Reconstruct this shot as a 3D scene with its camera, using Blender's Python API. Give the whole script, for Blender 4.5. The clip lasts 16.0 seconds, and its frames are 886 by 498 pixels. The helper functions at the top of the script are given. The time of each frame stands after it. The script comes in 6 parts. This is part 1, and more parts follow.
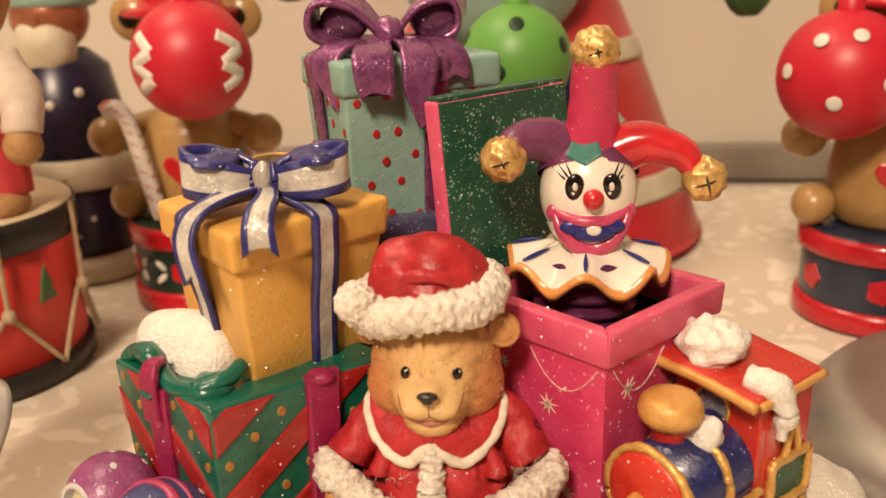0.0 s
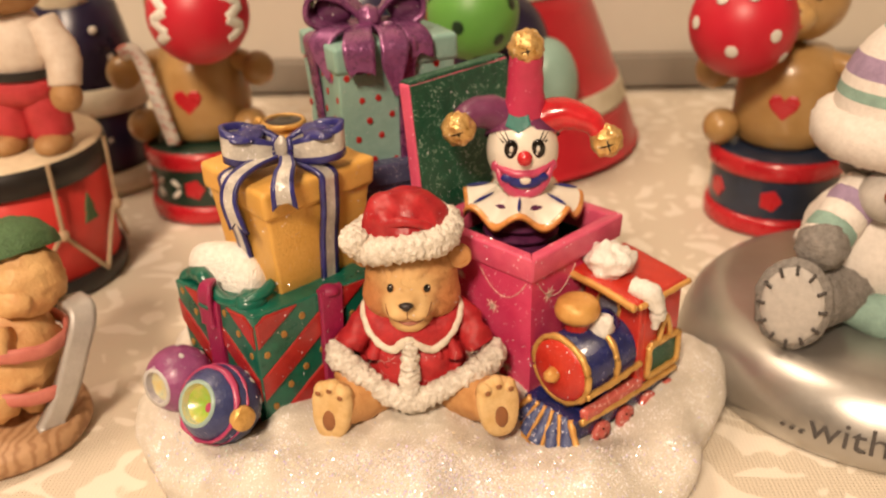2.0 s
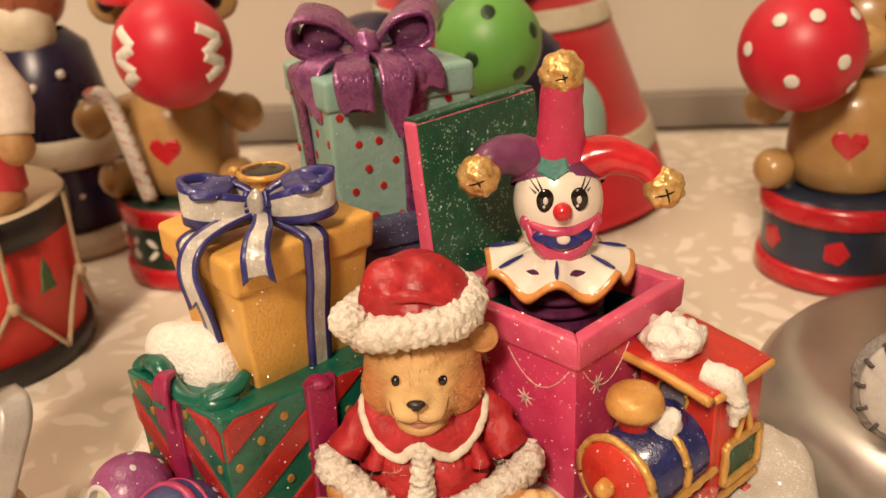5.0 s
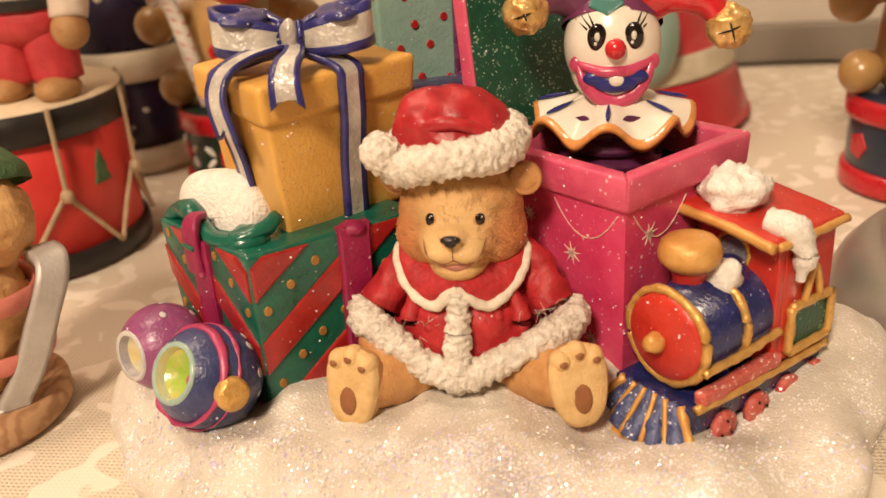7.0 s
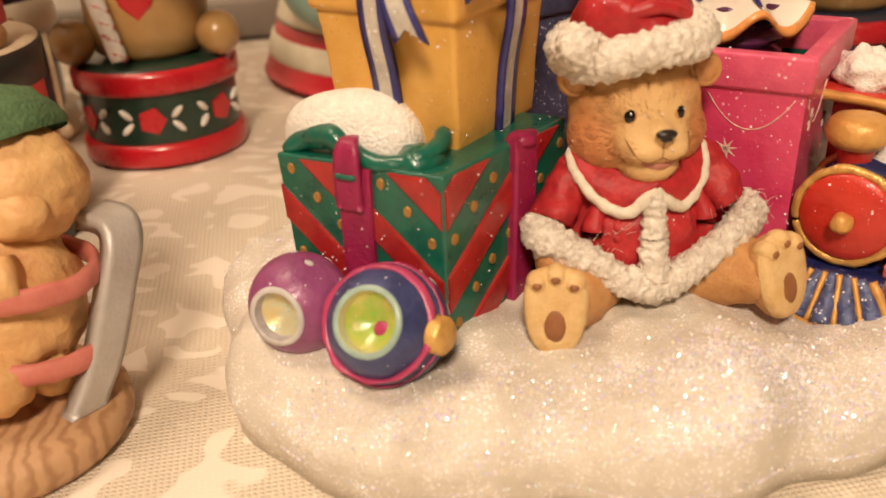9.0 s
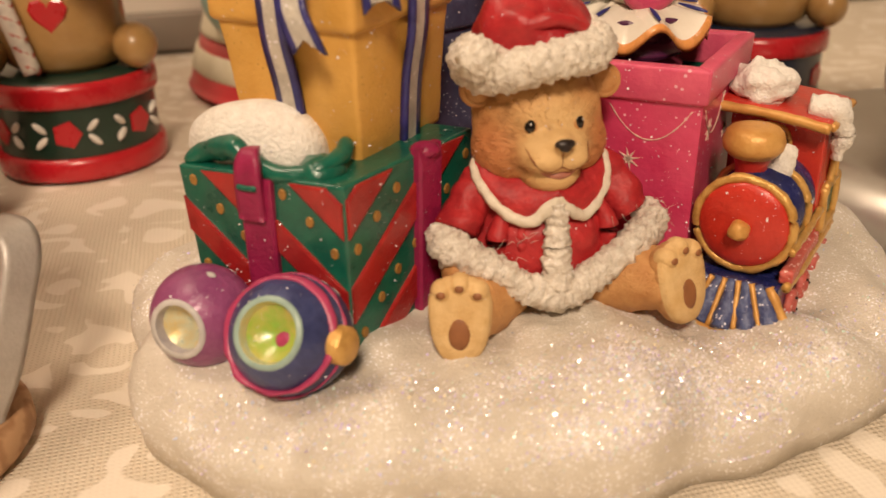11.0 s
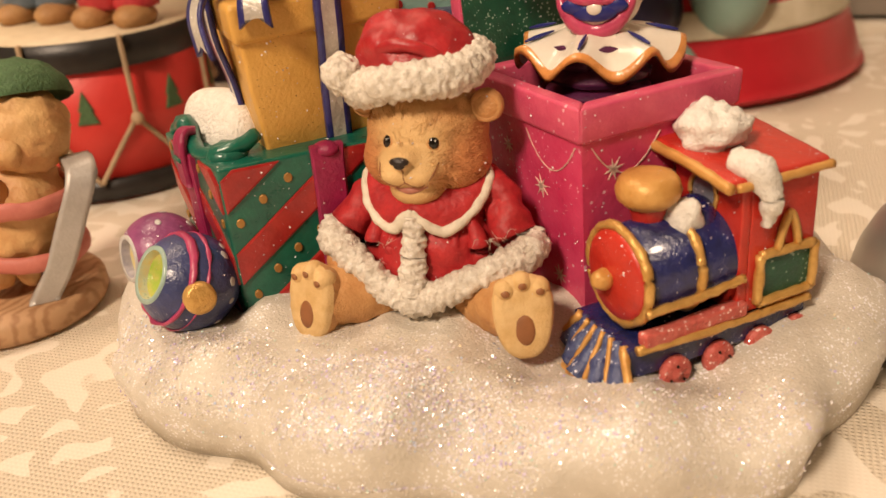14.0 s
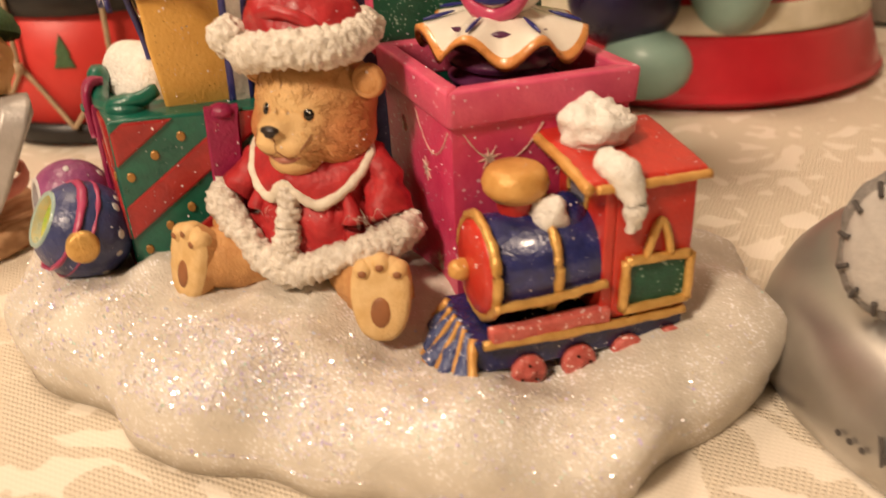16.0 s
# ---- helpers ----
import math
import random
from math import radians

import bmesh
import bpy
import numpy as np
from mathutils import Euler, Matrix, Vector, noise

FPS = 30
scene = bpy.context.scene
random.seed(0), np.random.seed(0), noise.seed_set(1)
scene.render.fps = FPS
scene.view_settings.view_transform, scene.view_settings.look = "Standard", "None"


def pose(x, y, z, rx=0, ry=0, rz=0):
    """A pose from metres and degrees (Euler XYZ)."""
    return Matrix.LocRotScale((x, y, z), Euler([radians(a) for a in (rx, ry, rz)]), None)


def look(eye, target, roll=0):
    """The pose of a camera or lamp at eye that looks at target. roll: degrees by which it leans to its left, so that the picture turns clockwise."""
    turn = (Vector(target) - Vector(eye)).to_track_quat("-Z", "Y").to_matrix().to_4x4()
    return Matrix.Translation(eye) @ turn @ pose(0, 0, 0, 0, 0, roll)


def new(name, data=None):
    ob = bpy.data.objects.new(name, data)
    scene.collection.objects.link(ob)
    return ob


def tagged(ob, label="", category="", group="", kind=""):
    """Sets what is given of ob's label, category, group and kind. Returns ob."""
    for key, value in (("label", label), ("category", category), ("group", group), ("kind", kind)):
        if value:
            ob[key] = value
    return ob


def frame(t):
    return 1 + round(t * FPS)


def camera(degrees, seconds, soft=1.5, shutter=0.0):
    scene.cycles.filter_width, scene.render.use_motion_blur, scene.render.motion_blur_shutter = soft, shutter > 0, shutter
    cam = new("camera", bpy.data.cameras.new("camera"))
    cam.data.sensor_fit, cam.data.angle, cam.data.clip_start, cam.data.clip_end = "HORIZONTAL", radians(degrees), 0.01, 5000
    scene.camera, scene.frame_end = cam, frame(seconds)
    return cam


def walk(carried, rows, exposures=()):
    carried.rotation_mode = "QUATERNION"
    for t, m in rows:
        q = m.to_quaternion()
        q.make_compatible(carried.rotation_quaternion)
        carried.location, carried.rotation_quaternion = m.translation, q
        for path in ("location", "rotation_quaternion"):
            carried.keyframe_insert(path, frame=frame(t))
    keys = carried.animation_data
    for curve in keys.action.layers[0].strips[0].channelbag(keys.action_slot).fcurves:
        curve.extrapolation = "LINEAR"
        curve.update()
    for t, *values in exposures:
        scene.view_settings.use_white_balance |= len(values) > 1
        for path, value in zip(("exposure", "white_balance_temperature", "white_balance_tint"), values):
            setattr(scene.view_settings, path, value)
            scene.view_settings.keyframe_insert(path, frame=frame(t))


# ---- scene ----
# camera and its path (metres; the table cloth lies at z = 0)
cam = camera(52.0, 16.0, 1.5, 0.3)
cam.data.dof.use_dof, cam.data.dof.focus_distance, cam.data.dof.aperture_fstop = True, 0.174, 20.0
PATH = [
    (0, (0.0126, 0.0047, 0.1149), (-0.0221, 0.4785, -0.0409), -1.43),
    (0.5, (0.0146, -0.0023, 0.1294), (-0.0161, 0.4593, -0.0604), -1.05),
    (1, (0.0170, -0.0184, 0.1501), (-0.0083, 0.4391, -0.0501), -1.42),
    (1.5, (0.0153, -0.0414, 0.1587), (-0.0040, 0.4110, -0.0533), -1.23),
    (2, (0.0165, -0.0448, 0.1505), (-0.0028, 0.4028, -0.0714), -1.66),
    (2.5, (0.0161, -0.0363, 0.1432), (-0.0049, 0.4104, -0.0803), -1.95),
    (3, (0.0158, -0.0259, 0.1458), (-0.0057, 0.4306, -0.0572), -2.43),
    (3.2, (0.0154, -0.0213, 0.1482), (-0.0069, 0.4396, -0.0444), -2.47),
    (5.3, (0.0123, -0.0015, 0.1332), (-0.0125, 0.4560, -0.0670), -2.96),
    (5.5, (0.0118, -0.0013, 0.1315), (-0.0149, 0.4552, -0.0706), -3.07),
    (6, (0.0129, -0.0020, 0.1253), (-0.0180, 0.4527, -0.0804), -3.15),
    (6.5, (0.0152, -0.0033, 0.1169), (-0.0177, 0.4504, -0.0906), -3.03),
    (7, (0.0193, -0.0030, 0.1066), (-0.0490, 0.4501, -0.0933), -3.98),
    (7.5, (0.0186, -0.0065, 0.1020), (-0.0531, 0.4485, -0.0926), -3.86),
    (8, (-0.0199, -0.0024, 0.0944), (-0.0259, 0.4538, -0.1102), -3.07),
    (8.2, (-0.0314, 0.0012, 0.0933), (-0.0174, 0.4539, -0.1185), -3.04),
    (10.3, (-0.0695, 0.0110, 0.0948), (0.0667, 0.4424, -0.1181), -2.04),
    (10.5, (-0.0666, 0.0104, 0.0949), (0.0662, 0.4434, -0.1170), -1.91),
    (11, (-0.0519, 0.0064, 0.0928), (0.0593, 0.4472, -0.1154), -1.64),
    (11.5, (-0.0322, 0.0057, 0.0925), (0.0463, 0.4529, -0.1170), -2.36),
    (12, (-0.0122, 0.0048, 0.0924), (0.0143, 0.4574, -0.1185), -3.38),
    (12.5, (0.0031, 0.0033, 0.0940), (-0.0126, 0.4559, -0.1178), -3.30),
    (13, (0.0199, 0.0019, 0.0972), (-0.0411, 0.4510, -0.1139), -3.49),
    (13.5, (0.0454, 0.0009, 0.0998), (-0.0858, 0.4330, -0.1147), -4.52),
    (14, (0.0551, 0.0011, 0.0994), (-0.1011, 0.4248, -0.1153), -5.04),
    (14.5, (0.0569, 0.0034, 0.1002), (-0.1100, 0.4225, -0.1154), -4.75),
    (15, (0.0622, 0.0081, 0.0996), (-0.1045, 0.4280, -0.1147), -4.30),
    (15.5, (0.0708, 0.0152, 0.0955), (-0.1188, 0.4312, -0.1069), -5.06),
    (16, (0.0860, 0.0158, 0.0977), (-0.1034, 0.4197, -0.1282), -1.44),
]
EXPOSURES = [(0, 0.0), (1.5, 0.03), (2.2, -0.06), (3, -0.12), (5.5, -0.04), (7, -0.02), (8, -0.02), (10.5, -0.37), (12, -0.32), (13, -0.26), (14, -0.16), (15, -0.18), (16, -0.12)]
walk(cam, [(t, look(eye, target, roll)) for t, eye, target, roll in PATH], EXPOSURES)

# ---- light: a warm lamp overhead, an added fill and the room's own walls ----
world = bpy.data.worlds.new("world")
scene.world = world
world.use_nodes = True
world.node_tree.nodes["Background"].inputs[0].default_value = (1.0, 0.8, 0.6, 1)
world.node_tree.nodes["Background"].inputs[1].default_value = 0.012


def area_lamp(name, eye, target, size, watts, colour):
    data = bpy.data.lights.new(name, "AREA")
    data.shape, data.size, data.energy, data.color = "DISK", size, watts, colour
    ob = new(name, data)
    ob.matrix_world = look(eye, target)
    return ob


area_lamp("ceiling_lamp_light", (-0.24, -0.78, 0.96), (0.0, 0.2, 0.0), 0.26, 20.6, (1.0, 0.765, 0.56))
# unseen fill, added to brighten the cloth and drums at the left
area_lamp("second_lamp_light", (-0.52, 0.22, 1.22), (-0.05, 0.25, 0.0), 0.36, 7.6, (1.0, 0.76, 0.55))


# ---- materials ----
def mat(name, c1, c2=None, rough=0.45, metal=0.0, scale=250.0, bump=0.15, bscale=1400.0, flecks=None, coat=0.0):
    """Painted resin, wood or cloth: two tones mixed by noise, fine relief, and scattered flecks (colour, scale, size)."""
    m = bpy.data.materials.new(name)
    m.use_nodes = True
    nt = m.node_tree
    bsdf = nt.nodes["Principled BSDF"]
    bsdf.inputs["Metallic"].default_value = metal
    bsdf.inputs["Coat Weight"].default_value = coat
    bsdf.inputs["Coat Roughness"].default_value = 0.12
    co = nt.nodes.new("ShaderNodeTexCoord").outputs["Object"]
    c2 = c2 or tuple(v * 0.72 for v in c1)
    n1 = nt.nodes.new("ShaderNodeTexNoise")
    n1.inputs["Scale"].default_value, n1.inputs["Detail"].default_value, n1.inputs["Roughness"].default_value = scale, 5.0, 0.65
    nt.links.new(co, n1.inputs["Vector"])
    ramp = nt.nodes.new("ShaderNodeValToRGB")
    ramp.color_ramp.elements[0].position, ramp.color_ramp.elements[1].position = 0.32, 0.66
    ramp.color_ramp.elements[0].color, ramp.color_ramp.elements[1].color = (*c2, 1), (*c1, 1)
    nt.links.new(n1.outputs["Fac"], ramp.inputs["Fac"])
    colour = ramp.outputs["Color"]
    rmap = nt.nodes.new("ShaderNodeMapRange")
    rmap.inputs["To Min"].default_value, rmap.inputs["To Max"].default_value = max(rough - 0.1, 0.03), min(rough + 0.1, 1.0)
    nt.links.new(n1.outputs["Fac"], rmap.inputs["Value"])
    nt.links.new(rmap.outputs["Result"], bsdf.inputs["Roughness"])
    if flecks:
        fc, fs, fz = flecks
        v = nt.nodes.new("ShaderNodeTexVoronoi")
        v.inputs["Scale"].default_value = fs
        nt.links.new(co, v.inputs["Vector"])
        lt = nt.nodes.new("ShaderNodeMath")
        lt.operation = "LESS_THAN"
        size = nt.nodes.new("ShaderNodeMapRange")
        size.inputs["From Min"].default_value, size.inputs["From Max"].default_value = 0.38, 0.66
        size.inputs["To Min"].default_value, size.inputs["To Max"].default_value = fz * 0.1, fz * 1.7
        nt.links.new(n1.outputs["Fac"], size.inputs["Value"])
        nt.links.new(size.outputs["Result"], lt.inputs[1])
        nt.links.new(v.outputs["Distance"], lt.inputs[0])
        mix = nt.nodes.new("ShaderNodeMix")
        mix.data_type = "RGBA"
        nt.links.new(lt.outputs[0], mix.inputs[0])
        nt.links.new(colour, mix.inputs[6])
        mix.inputs[7].default_value = (*fc, 1)
        colour = mix.outputs[2]
    nt.links.new(colour, bsdf.inputs["Base Color"])
    if bump:
        n2 = nt.nodes.new("ShaderNodeTexNoise")
        n2.inputs["Scale"].default_value, n2.inputs["Detail"].default_value = bscale, 4.0
        nt.links.new(co, n2.inputs["Vector"])
        b = nt.nodes.new("ShaderNodeBump")
        b.inputs["Strength"].default_value, b.inputs["Distance"].default_value = bump, 0.0006
        nt.links.new(n2.outputs["Fac"], b.inputs["Height"])
        nt.links.new(b.outputs["Normal"], bsdf.inputs["Normal"])
    return m


SNOW = mat("snow_resin", (0.72, 0.67, 0.585), (0.57, 0.52, 0.44), 0.40, scale=110, bump=0.5, bscale=1900, flecks=((0.95, 0.93, 0.95), 1500, 0.26))
FUR_WHITE = mat("white_fur_trim", (0.82, 0.77, 0.68), (0.56, 0.49, 0.40), 0.55, scale=850, bump=1.0, bscale=1200, flecks=((0.95, 0.92, 0.98), 1300, 0.12))
SNOW_PUFF = mat("snow_clump", (0.85, 0.82, 0.76), (0.70, 0.66, 0.60), 0.5, scale=600, bump=0.8, bscale=1600)
BEAR = mat("teddy_tan", (0.62, 0.335, 0.130), (0.48, 0.215, 0.068), 0.6, scale=260, bump=0.5, bscale=2200)
BEAR_PALE = mat("teddy_pale", (0.72, 0.50, 0.235), (0.60, 0.375, 0.145), 0.6, scale=300, bump=0.4, bscale=2000)
PAD = mat("paw_pad_brown", (0.30, 0.115, 0.04), None, 0.55)
BLACK = mat("glossy_black", (0.012, 0.009, 0.008), None, 0.15, bump=0)
NOSE = mat("nose_black", (0.02, 0.012, 0.01), None, 0.35, bump=0)
MOUTH = mat("mouth_pink", (0.50, 0.19, 0.13), None, 0.5)
SANTA_RED = mat("coat_red", (0.50, 0.026, 0.030), (0.30, 0.010, 0.016), 0.55, scale=320, bump=0.45, bscale=900)
HAT_RED = mat("hat_red", (0.46, 0.022, 0.028), (0.26, 0.008, 0.014), 0.40, scale=220, bump=0.4, bscale=700)
TRIM_CREAM = mat("cream_trim", (0.78, 0.72, 0.60), (0.62, 0.55, 0.44), 0.55, scale=500, bump=0.3)
GREEN = mat("gift_green", (0.006, 0.135, 0.085), (0.003, 0.075, 0.052), 0.30, scale=200, bump=0.2, coat=0.3)
STRIPE_RED = mat("gift_red", (0.40, 0.020, 0.018), (0.27, 0.010, 0.012), 0.32, scale=220, bump=0.2, coat=0.3)
GOLD_DOT = mat("gold_dot", (0.46, 0.24, 0.06), (0.30, 0.15, 0.035), 0.45, 0.3)
MAGENTA = mat("ribbon_magenta", (0.34, 0.016, 0.085), (0.24, 0.010, 0.060), 0.42, scale=260, bump=0.35)
YELLOW = mat("gift_yellow", (0.74, 0.425, 0.105), (0.64, 0.335, 0.065), 0.45, scale=130, bump=0.25, flecks=((0.30, 0.12, 0.012), 900, 0.085))
BLUE = mat("bow_blue", (0.034, 0.032, 0.20), (0.016, 0.016, 0.095), 0.32, scale=300, bump=0.3, coat=0.3)
SILVER_RIB = mat("bow_silver", (0.70, 0.66, 0.58), (0.36, 0.33, 0.30), 0.32, 0.2, flecks=((0.92, 0.88, 0.95), 900, 0.15), scale=150, bump=0.6, bscale=700)
TEAL = mat("gift_teal", (0.265, 0.445, 0.385), (0.200, 0.360, 0.305), 0.42, scale=160, bump=0.3)
TEAL_DARK = mat("teal_shade_line", (0.010, 0.16, 0.13), None, 0.4)
DOT_RED = mat("dot_red", (0.42, 0.020, 0.018), None, 0.4)
PURPLE = mat("bow_purple", (0.31, 0.100, 0.245), (0.150, 0.042, 0.130), 0.28, 0.45, scale=260, bump=0.4, coat=0.4)
PURPLE_IN = mat("bow_purple_inside", (0.11, 0.030, 0.090), None, 0.25, coat=0.3)
NAVY_BOX = mat("gift_navy", (0.080, 0.085, 0.16), (0.045, 0.046, 0.095), 0.4, scale=300, flecks=((0.55, 0.55, 0.60), 1000, 0.16))
PINK = mat("box_pink", (0.66, 0.068, 0.165), (0.55, 0.036, 0.115), 0.36, scale=110, bump=0.25, bscale=900, flecks=((0.80, 0.45, 0.52), 520, 0.12), coat=0.2)
PINK_RIM = mat("box_pink_rim", (0.70, 0.115, 0.20), (0.58, 0.065, 0.150), 0.38, scale=160, bump=0.25, flecks=((0.80, 0.45, 0.52), 600, 0.13))
LID_GREEN = mat("lid_green_glitter", (0.010, 0.095, 0.050), (0.006, 0.060, 0.033), 0.35, scale=260, bump=0.4, flecks=((0.30, 0.42, 0.33), 1250, 0.24))
INSIDE_GREEN = mat("box_inside_green", (0.010, 0.085, 0.055), None, 0.3, flecks=((0.20, 0.34, 0.28), 700, 0.10))
FLAKE = mat("snowflake_cream", (0.74, 0.55, 0.45), None, 0.5)
CLOWN = mat("clown_white", (0.82, 0.77, 0.67), (0.74, 0.67, 0.56), 0.22, scale=120, bump=0.08, coat=0.4)
CLOWN_RED = mat("clown_red", (0.60, 0.022, 0.030), None, 0.22, bump=0.05, coat=0.4)
CLOWN_PINK = mat("clown_pink", (0.60, 0.070, 0.16), None, 0.3, coat=0.3)
CLOWN_BLUE = mat("clown_blue", (0.020, 0.025, 0.19), None, 0.3)
CLOWN_PURPLE = mat("clown_purple", (0.165, 0.040, 0.105), (0.115, 0.026, 0.075), 0.35, flecks=((0.6, 0.4, 0.5), 800, 0.07))
HAT_PINK = mat("hat_pink", (0.52, 0.038, 0.10), (0.42, 0.024, 0.075), 0.35, scale=260, flecks=((0.85, 0.5, 0.55), 800, 0.09))
RUFF_ORANGE = mat("ruff_orange", (0.78, 0.34, 0.10), None, 0.28, coat=0.3)
ACCORDION = mat("accordion_dark", (0.12, 0.026, 0.085), (0.06, 0.010, 0.045), 0.3, flecks=((0.25, 0.1, 0.25), 700, 0.09), coat=0.3)
GOLD = mat("gold_paint", (0.72, 0.44, 0.14), (0.54, 0.29, 0.07), 0.32, 0.4, scale=350, bump=0.5, bscale=1300)
GOLD_FOIL = mat("gold_foil", (0.80, 0.55, 0.22), (0.46, 0.24, 0.06), 0.30, 0.5, scale=420, bump=1.0, bscale=520, flecks=((0.95, 0.85, 0.65), 900, 0.15))
GOLD_MATT = mat("gold_matt", (0.68, 0.38, 0.115), (0.55, 0.27, 0.065), 0.42, 0.2, scale=260, bump=0.25)
TRAIN_RED = mat("train_red", (0.56, 0.038, 0.022), (0.43, 0.022, 0.014), 0.35, scale=220, bump=0.25, flecks=((0.85, 0.45, 0.38), 700, 0.06), coat=0.2)
TRAIN_BLUE = mat("train_blue", (0.020, 0.026, 0.135), (0.010, 0.013, 0.065), 0.26, scale=260, bump=0.3, flecks=((0.45, 0.45, 0.62), 760, 0.08), coat=0.4)
TRAIN_GREY = mat("train_window_grey", (0.20, 0.20, 0.25), None, 0.3)
ORB_BLUE = mat("orb_blue", (0.060, 0.075, 0.200), (0.022, 0.028, 0.095), 0.34, scale=140, bump=0.4, bscale=900, coat=0.12)
ORB_PURPLE = mat("orb_purple", (0.32, 0.085, 0.215), (0.19, 0.040, 0.13), 0.34, scale=140, bump=0.4, bscale=900, coat=0.12)
ORB_PINK = mat("orb_pink", (0.46, 0.055, 0.145), None, 0.35)
ORB_TEAL = mat("orb_teal", (0.36, 0.50, 0.44), None, 0.3)
ORB_LIME = mat("orb_lime", (0.24, 0.46, 0.045), (0.60, 0.46, 0.14), 0.25, scale=260, coat=0.4)
ORB_GOLD = mat("orb_gold_hollow", (0.68, 0.54, 0.24), (0.55, 0.62, 0.50), 0.3, 0.2, scale=420)
ORB_SILVER = mat("orb_silver_hollow", (0.55, 0.52, 0.54), (0.36, 0.34, 0.42), 0.3, 0.3, scale=420)
ORB_DOT = mat("orb_dot", (0.60, 0.58, 0.56), None, 0.4)
GLITTER = mat("glitter_flake", (0.97, 0.94, 0.90), (0.88, 0.82, 0.97), 0.22, 0.0, scale=1500, bump=0)
GLITTER_FOIL = mat("glitter_foil", (0.94, 0.88, 0.97), (0.80, 0.70, 0.97), 0.16, 0.0, scale=1500, bump=0)
for m in (GLITTER, GLITTER_FOIL):
    m.node_tree.nodes["Principled BSDF"].inputs["IOR"].default_value = 2.6
foil = GLITTER_FOIL.node_tree
hues = foil.nodes.new("ShaderNodeValToRGB")
hues.color_ramp.interpolation = "CONSTANT"
hues.color_ramp.elements[0].color, hues.color_ramp.elements[1].color = (0.72, 0.62, 0.97, 1), (0.95, 0.93, 0.90, 1)
hues.color_ramp.elements[1].position = 0.30
for place, tone in ((0.55, (0.68, 0.76, 0.96, 1)), (0.72, (0.96, 0.84, 0.58, 1)), (0.86, (0.70, 0.90, 0.80, 1))):
    hues.color_ramp.elements.new(place).color = tone
foil.links.new(foil.nodes.new("ShaderNodeNewGeometry").outputs["Random Per Island"], hues.inputs["Fac"])
foil.links.new(hues.outputs["Color"], foil.nodes["Principled BSDF"].inputs["Base Color"])

CARVED = mat("varnished_wood", (0.43, 0.26, 0.098), (0.36, 0.205, 0.070), 0.32, scale=90, bump=0.06, coat=0.25)
MUZZLE = mat("pale_wood", (0.55, 0.34, 0.13), None, 0.35, bump=0.05, coat=0.3)
DRUM_RED = mat("drum_red", (0.50, 0.014, 0.022), (0.42, 0.010, 0.018), 0.28, scale=80, bump=0.05, coat=0.3)
DRUM_GREEN = mat("drum_green", (0.014, 0.040, 0.026), None, 0.35, bump=0.05, coat=0.2)
DRUM_NAVY = mat("drum_navy", (0.018, 0.030, 0.060), None, 0.32, bump=0.05, coat=0.3)
PAINT_WHITE = mat("paint_white", (0.78, 0.74, 0.66), None, 0.4, bump=0.05)
BALL_RED = mat("ball_red", (0.56, 0.014, 0.034), (0.50, 0.011, 0.028), 0.42, scale=60, bump=0.04)
BALL_GREEN = mat("ball_green", (0.13, 0.36, 0.065), (0.11, 0.31, 0.055), 0.45, scale=60, bump=0.04)
DOT_GREEN = mat("dot_dark_green", (0.010, 0.035, 0.012), None, 0.4, bump=0)
PINE = mat("hanging_green", (0.030, 0.090, 0.018), (0.018, 0.055, 0.010), 0.6)
DRUM_BIG = mat("big_drum_red", (0.68, 0.048, 0.040), (0.60, 0.036, 0.030), 0.45, scale=90, bump=0.15)
DRUM_BLACK = mat("big_drum_black", (0.018, 0.015, 0.014), None, 0.4)
CORD = mat("cord_tan", (0.50, 0.36, 0.22), None, 0.7, bump=0.5)
CREAM = mat("drum_skin_cream", (0.70, 0.58, 0.40), (0.60, 0.48, 0.32), 0.5)
RESIN_BEAR = mat("resin_bear_brown", (0.48, 0.27, 0.11), (0.36, 0.18, 0.065), 0.6, scale=260, bump=0.5)
CLOTH_RED = mat("resin_red", (0.56, 0.050, 0.060), (0.44, 0.030, 0.038), 0.5)
SHIRT = mat("resin_shirt", (0.74, 0.64, 0.54), (0.64, 0.52, 0.42), 0.6)
JEANS = mat("resin_jeans", (0.14, 0.19, 0.24), None, 0.6)
KNIT_GREEN = mat("knit_green", (0.085, 0.17, 0.070), (0.050, 0.105, 0.040), 0.7, scale=700, bump=0.8)
STRAP = mat("strap_coral", (0.60, 0.20, 0.155), (0.50, 0.14, 0.11), 0.55)
SLED_BEAR = mat("sled_bear_tan", (0.72, 0.46, 0.20), (0.58, 0.29, 0.11), 0.55, scale=120, bump=0.6, bscale=700)
FROST_BLUE = mat("frosted_blue", (0.10, 0.13, 0.26), (0.035, 0.045, 0.14), 0.3, scale=500, bump=0.6, flecks=((0.75, 0.75, 0.85), 1000, 0.22))
FROST_CORAL = mat("frosted_coral", (0.62, 0.16, 0.13), (0.50, 0.075, 0.06), 0.4, scale=500, bump=0.7, flecks=((0.90, 0.65, 0.60), 1000, 0.22))
SLED_GREY = mat("sled_runner_grey", (0.50, 0.47, 0.44), (0.42, 0.39, 0.36), 0.42, 0.25, scale=200, bump=0.2)
TIN = mat("brushed_tin", (0.50, 0.48, 0.45), (0.44, 0.42, 0.39), 0.36, 0.85, scale=60, bump=0.04)
GREY_FUR = mat("grey_fur", (0.27, 0.25, 0.23), (0.16, 0.145, 0.13), 0.85, scale=700, bump=1.0, bscale=1100)
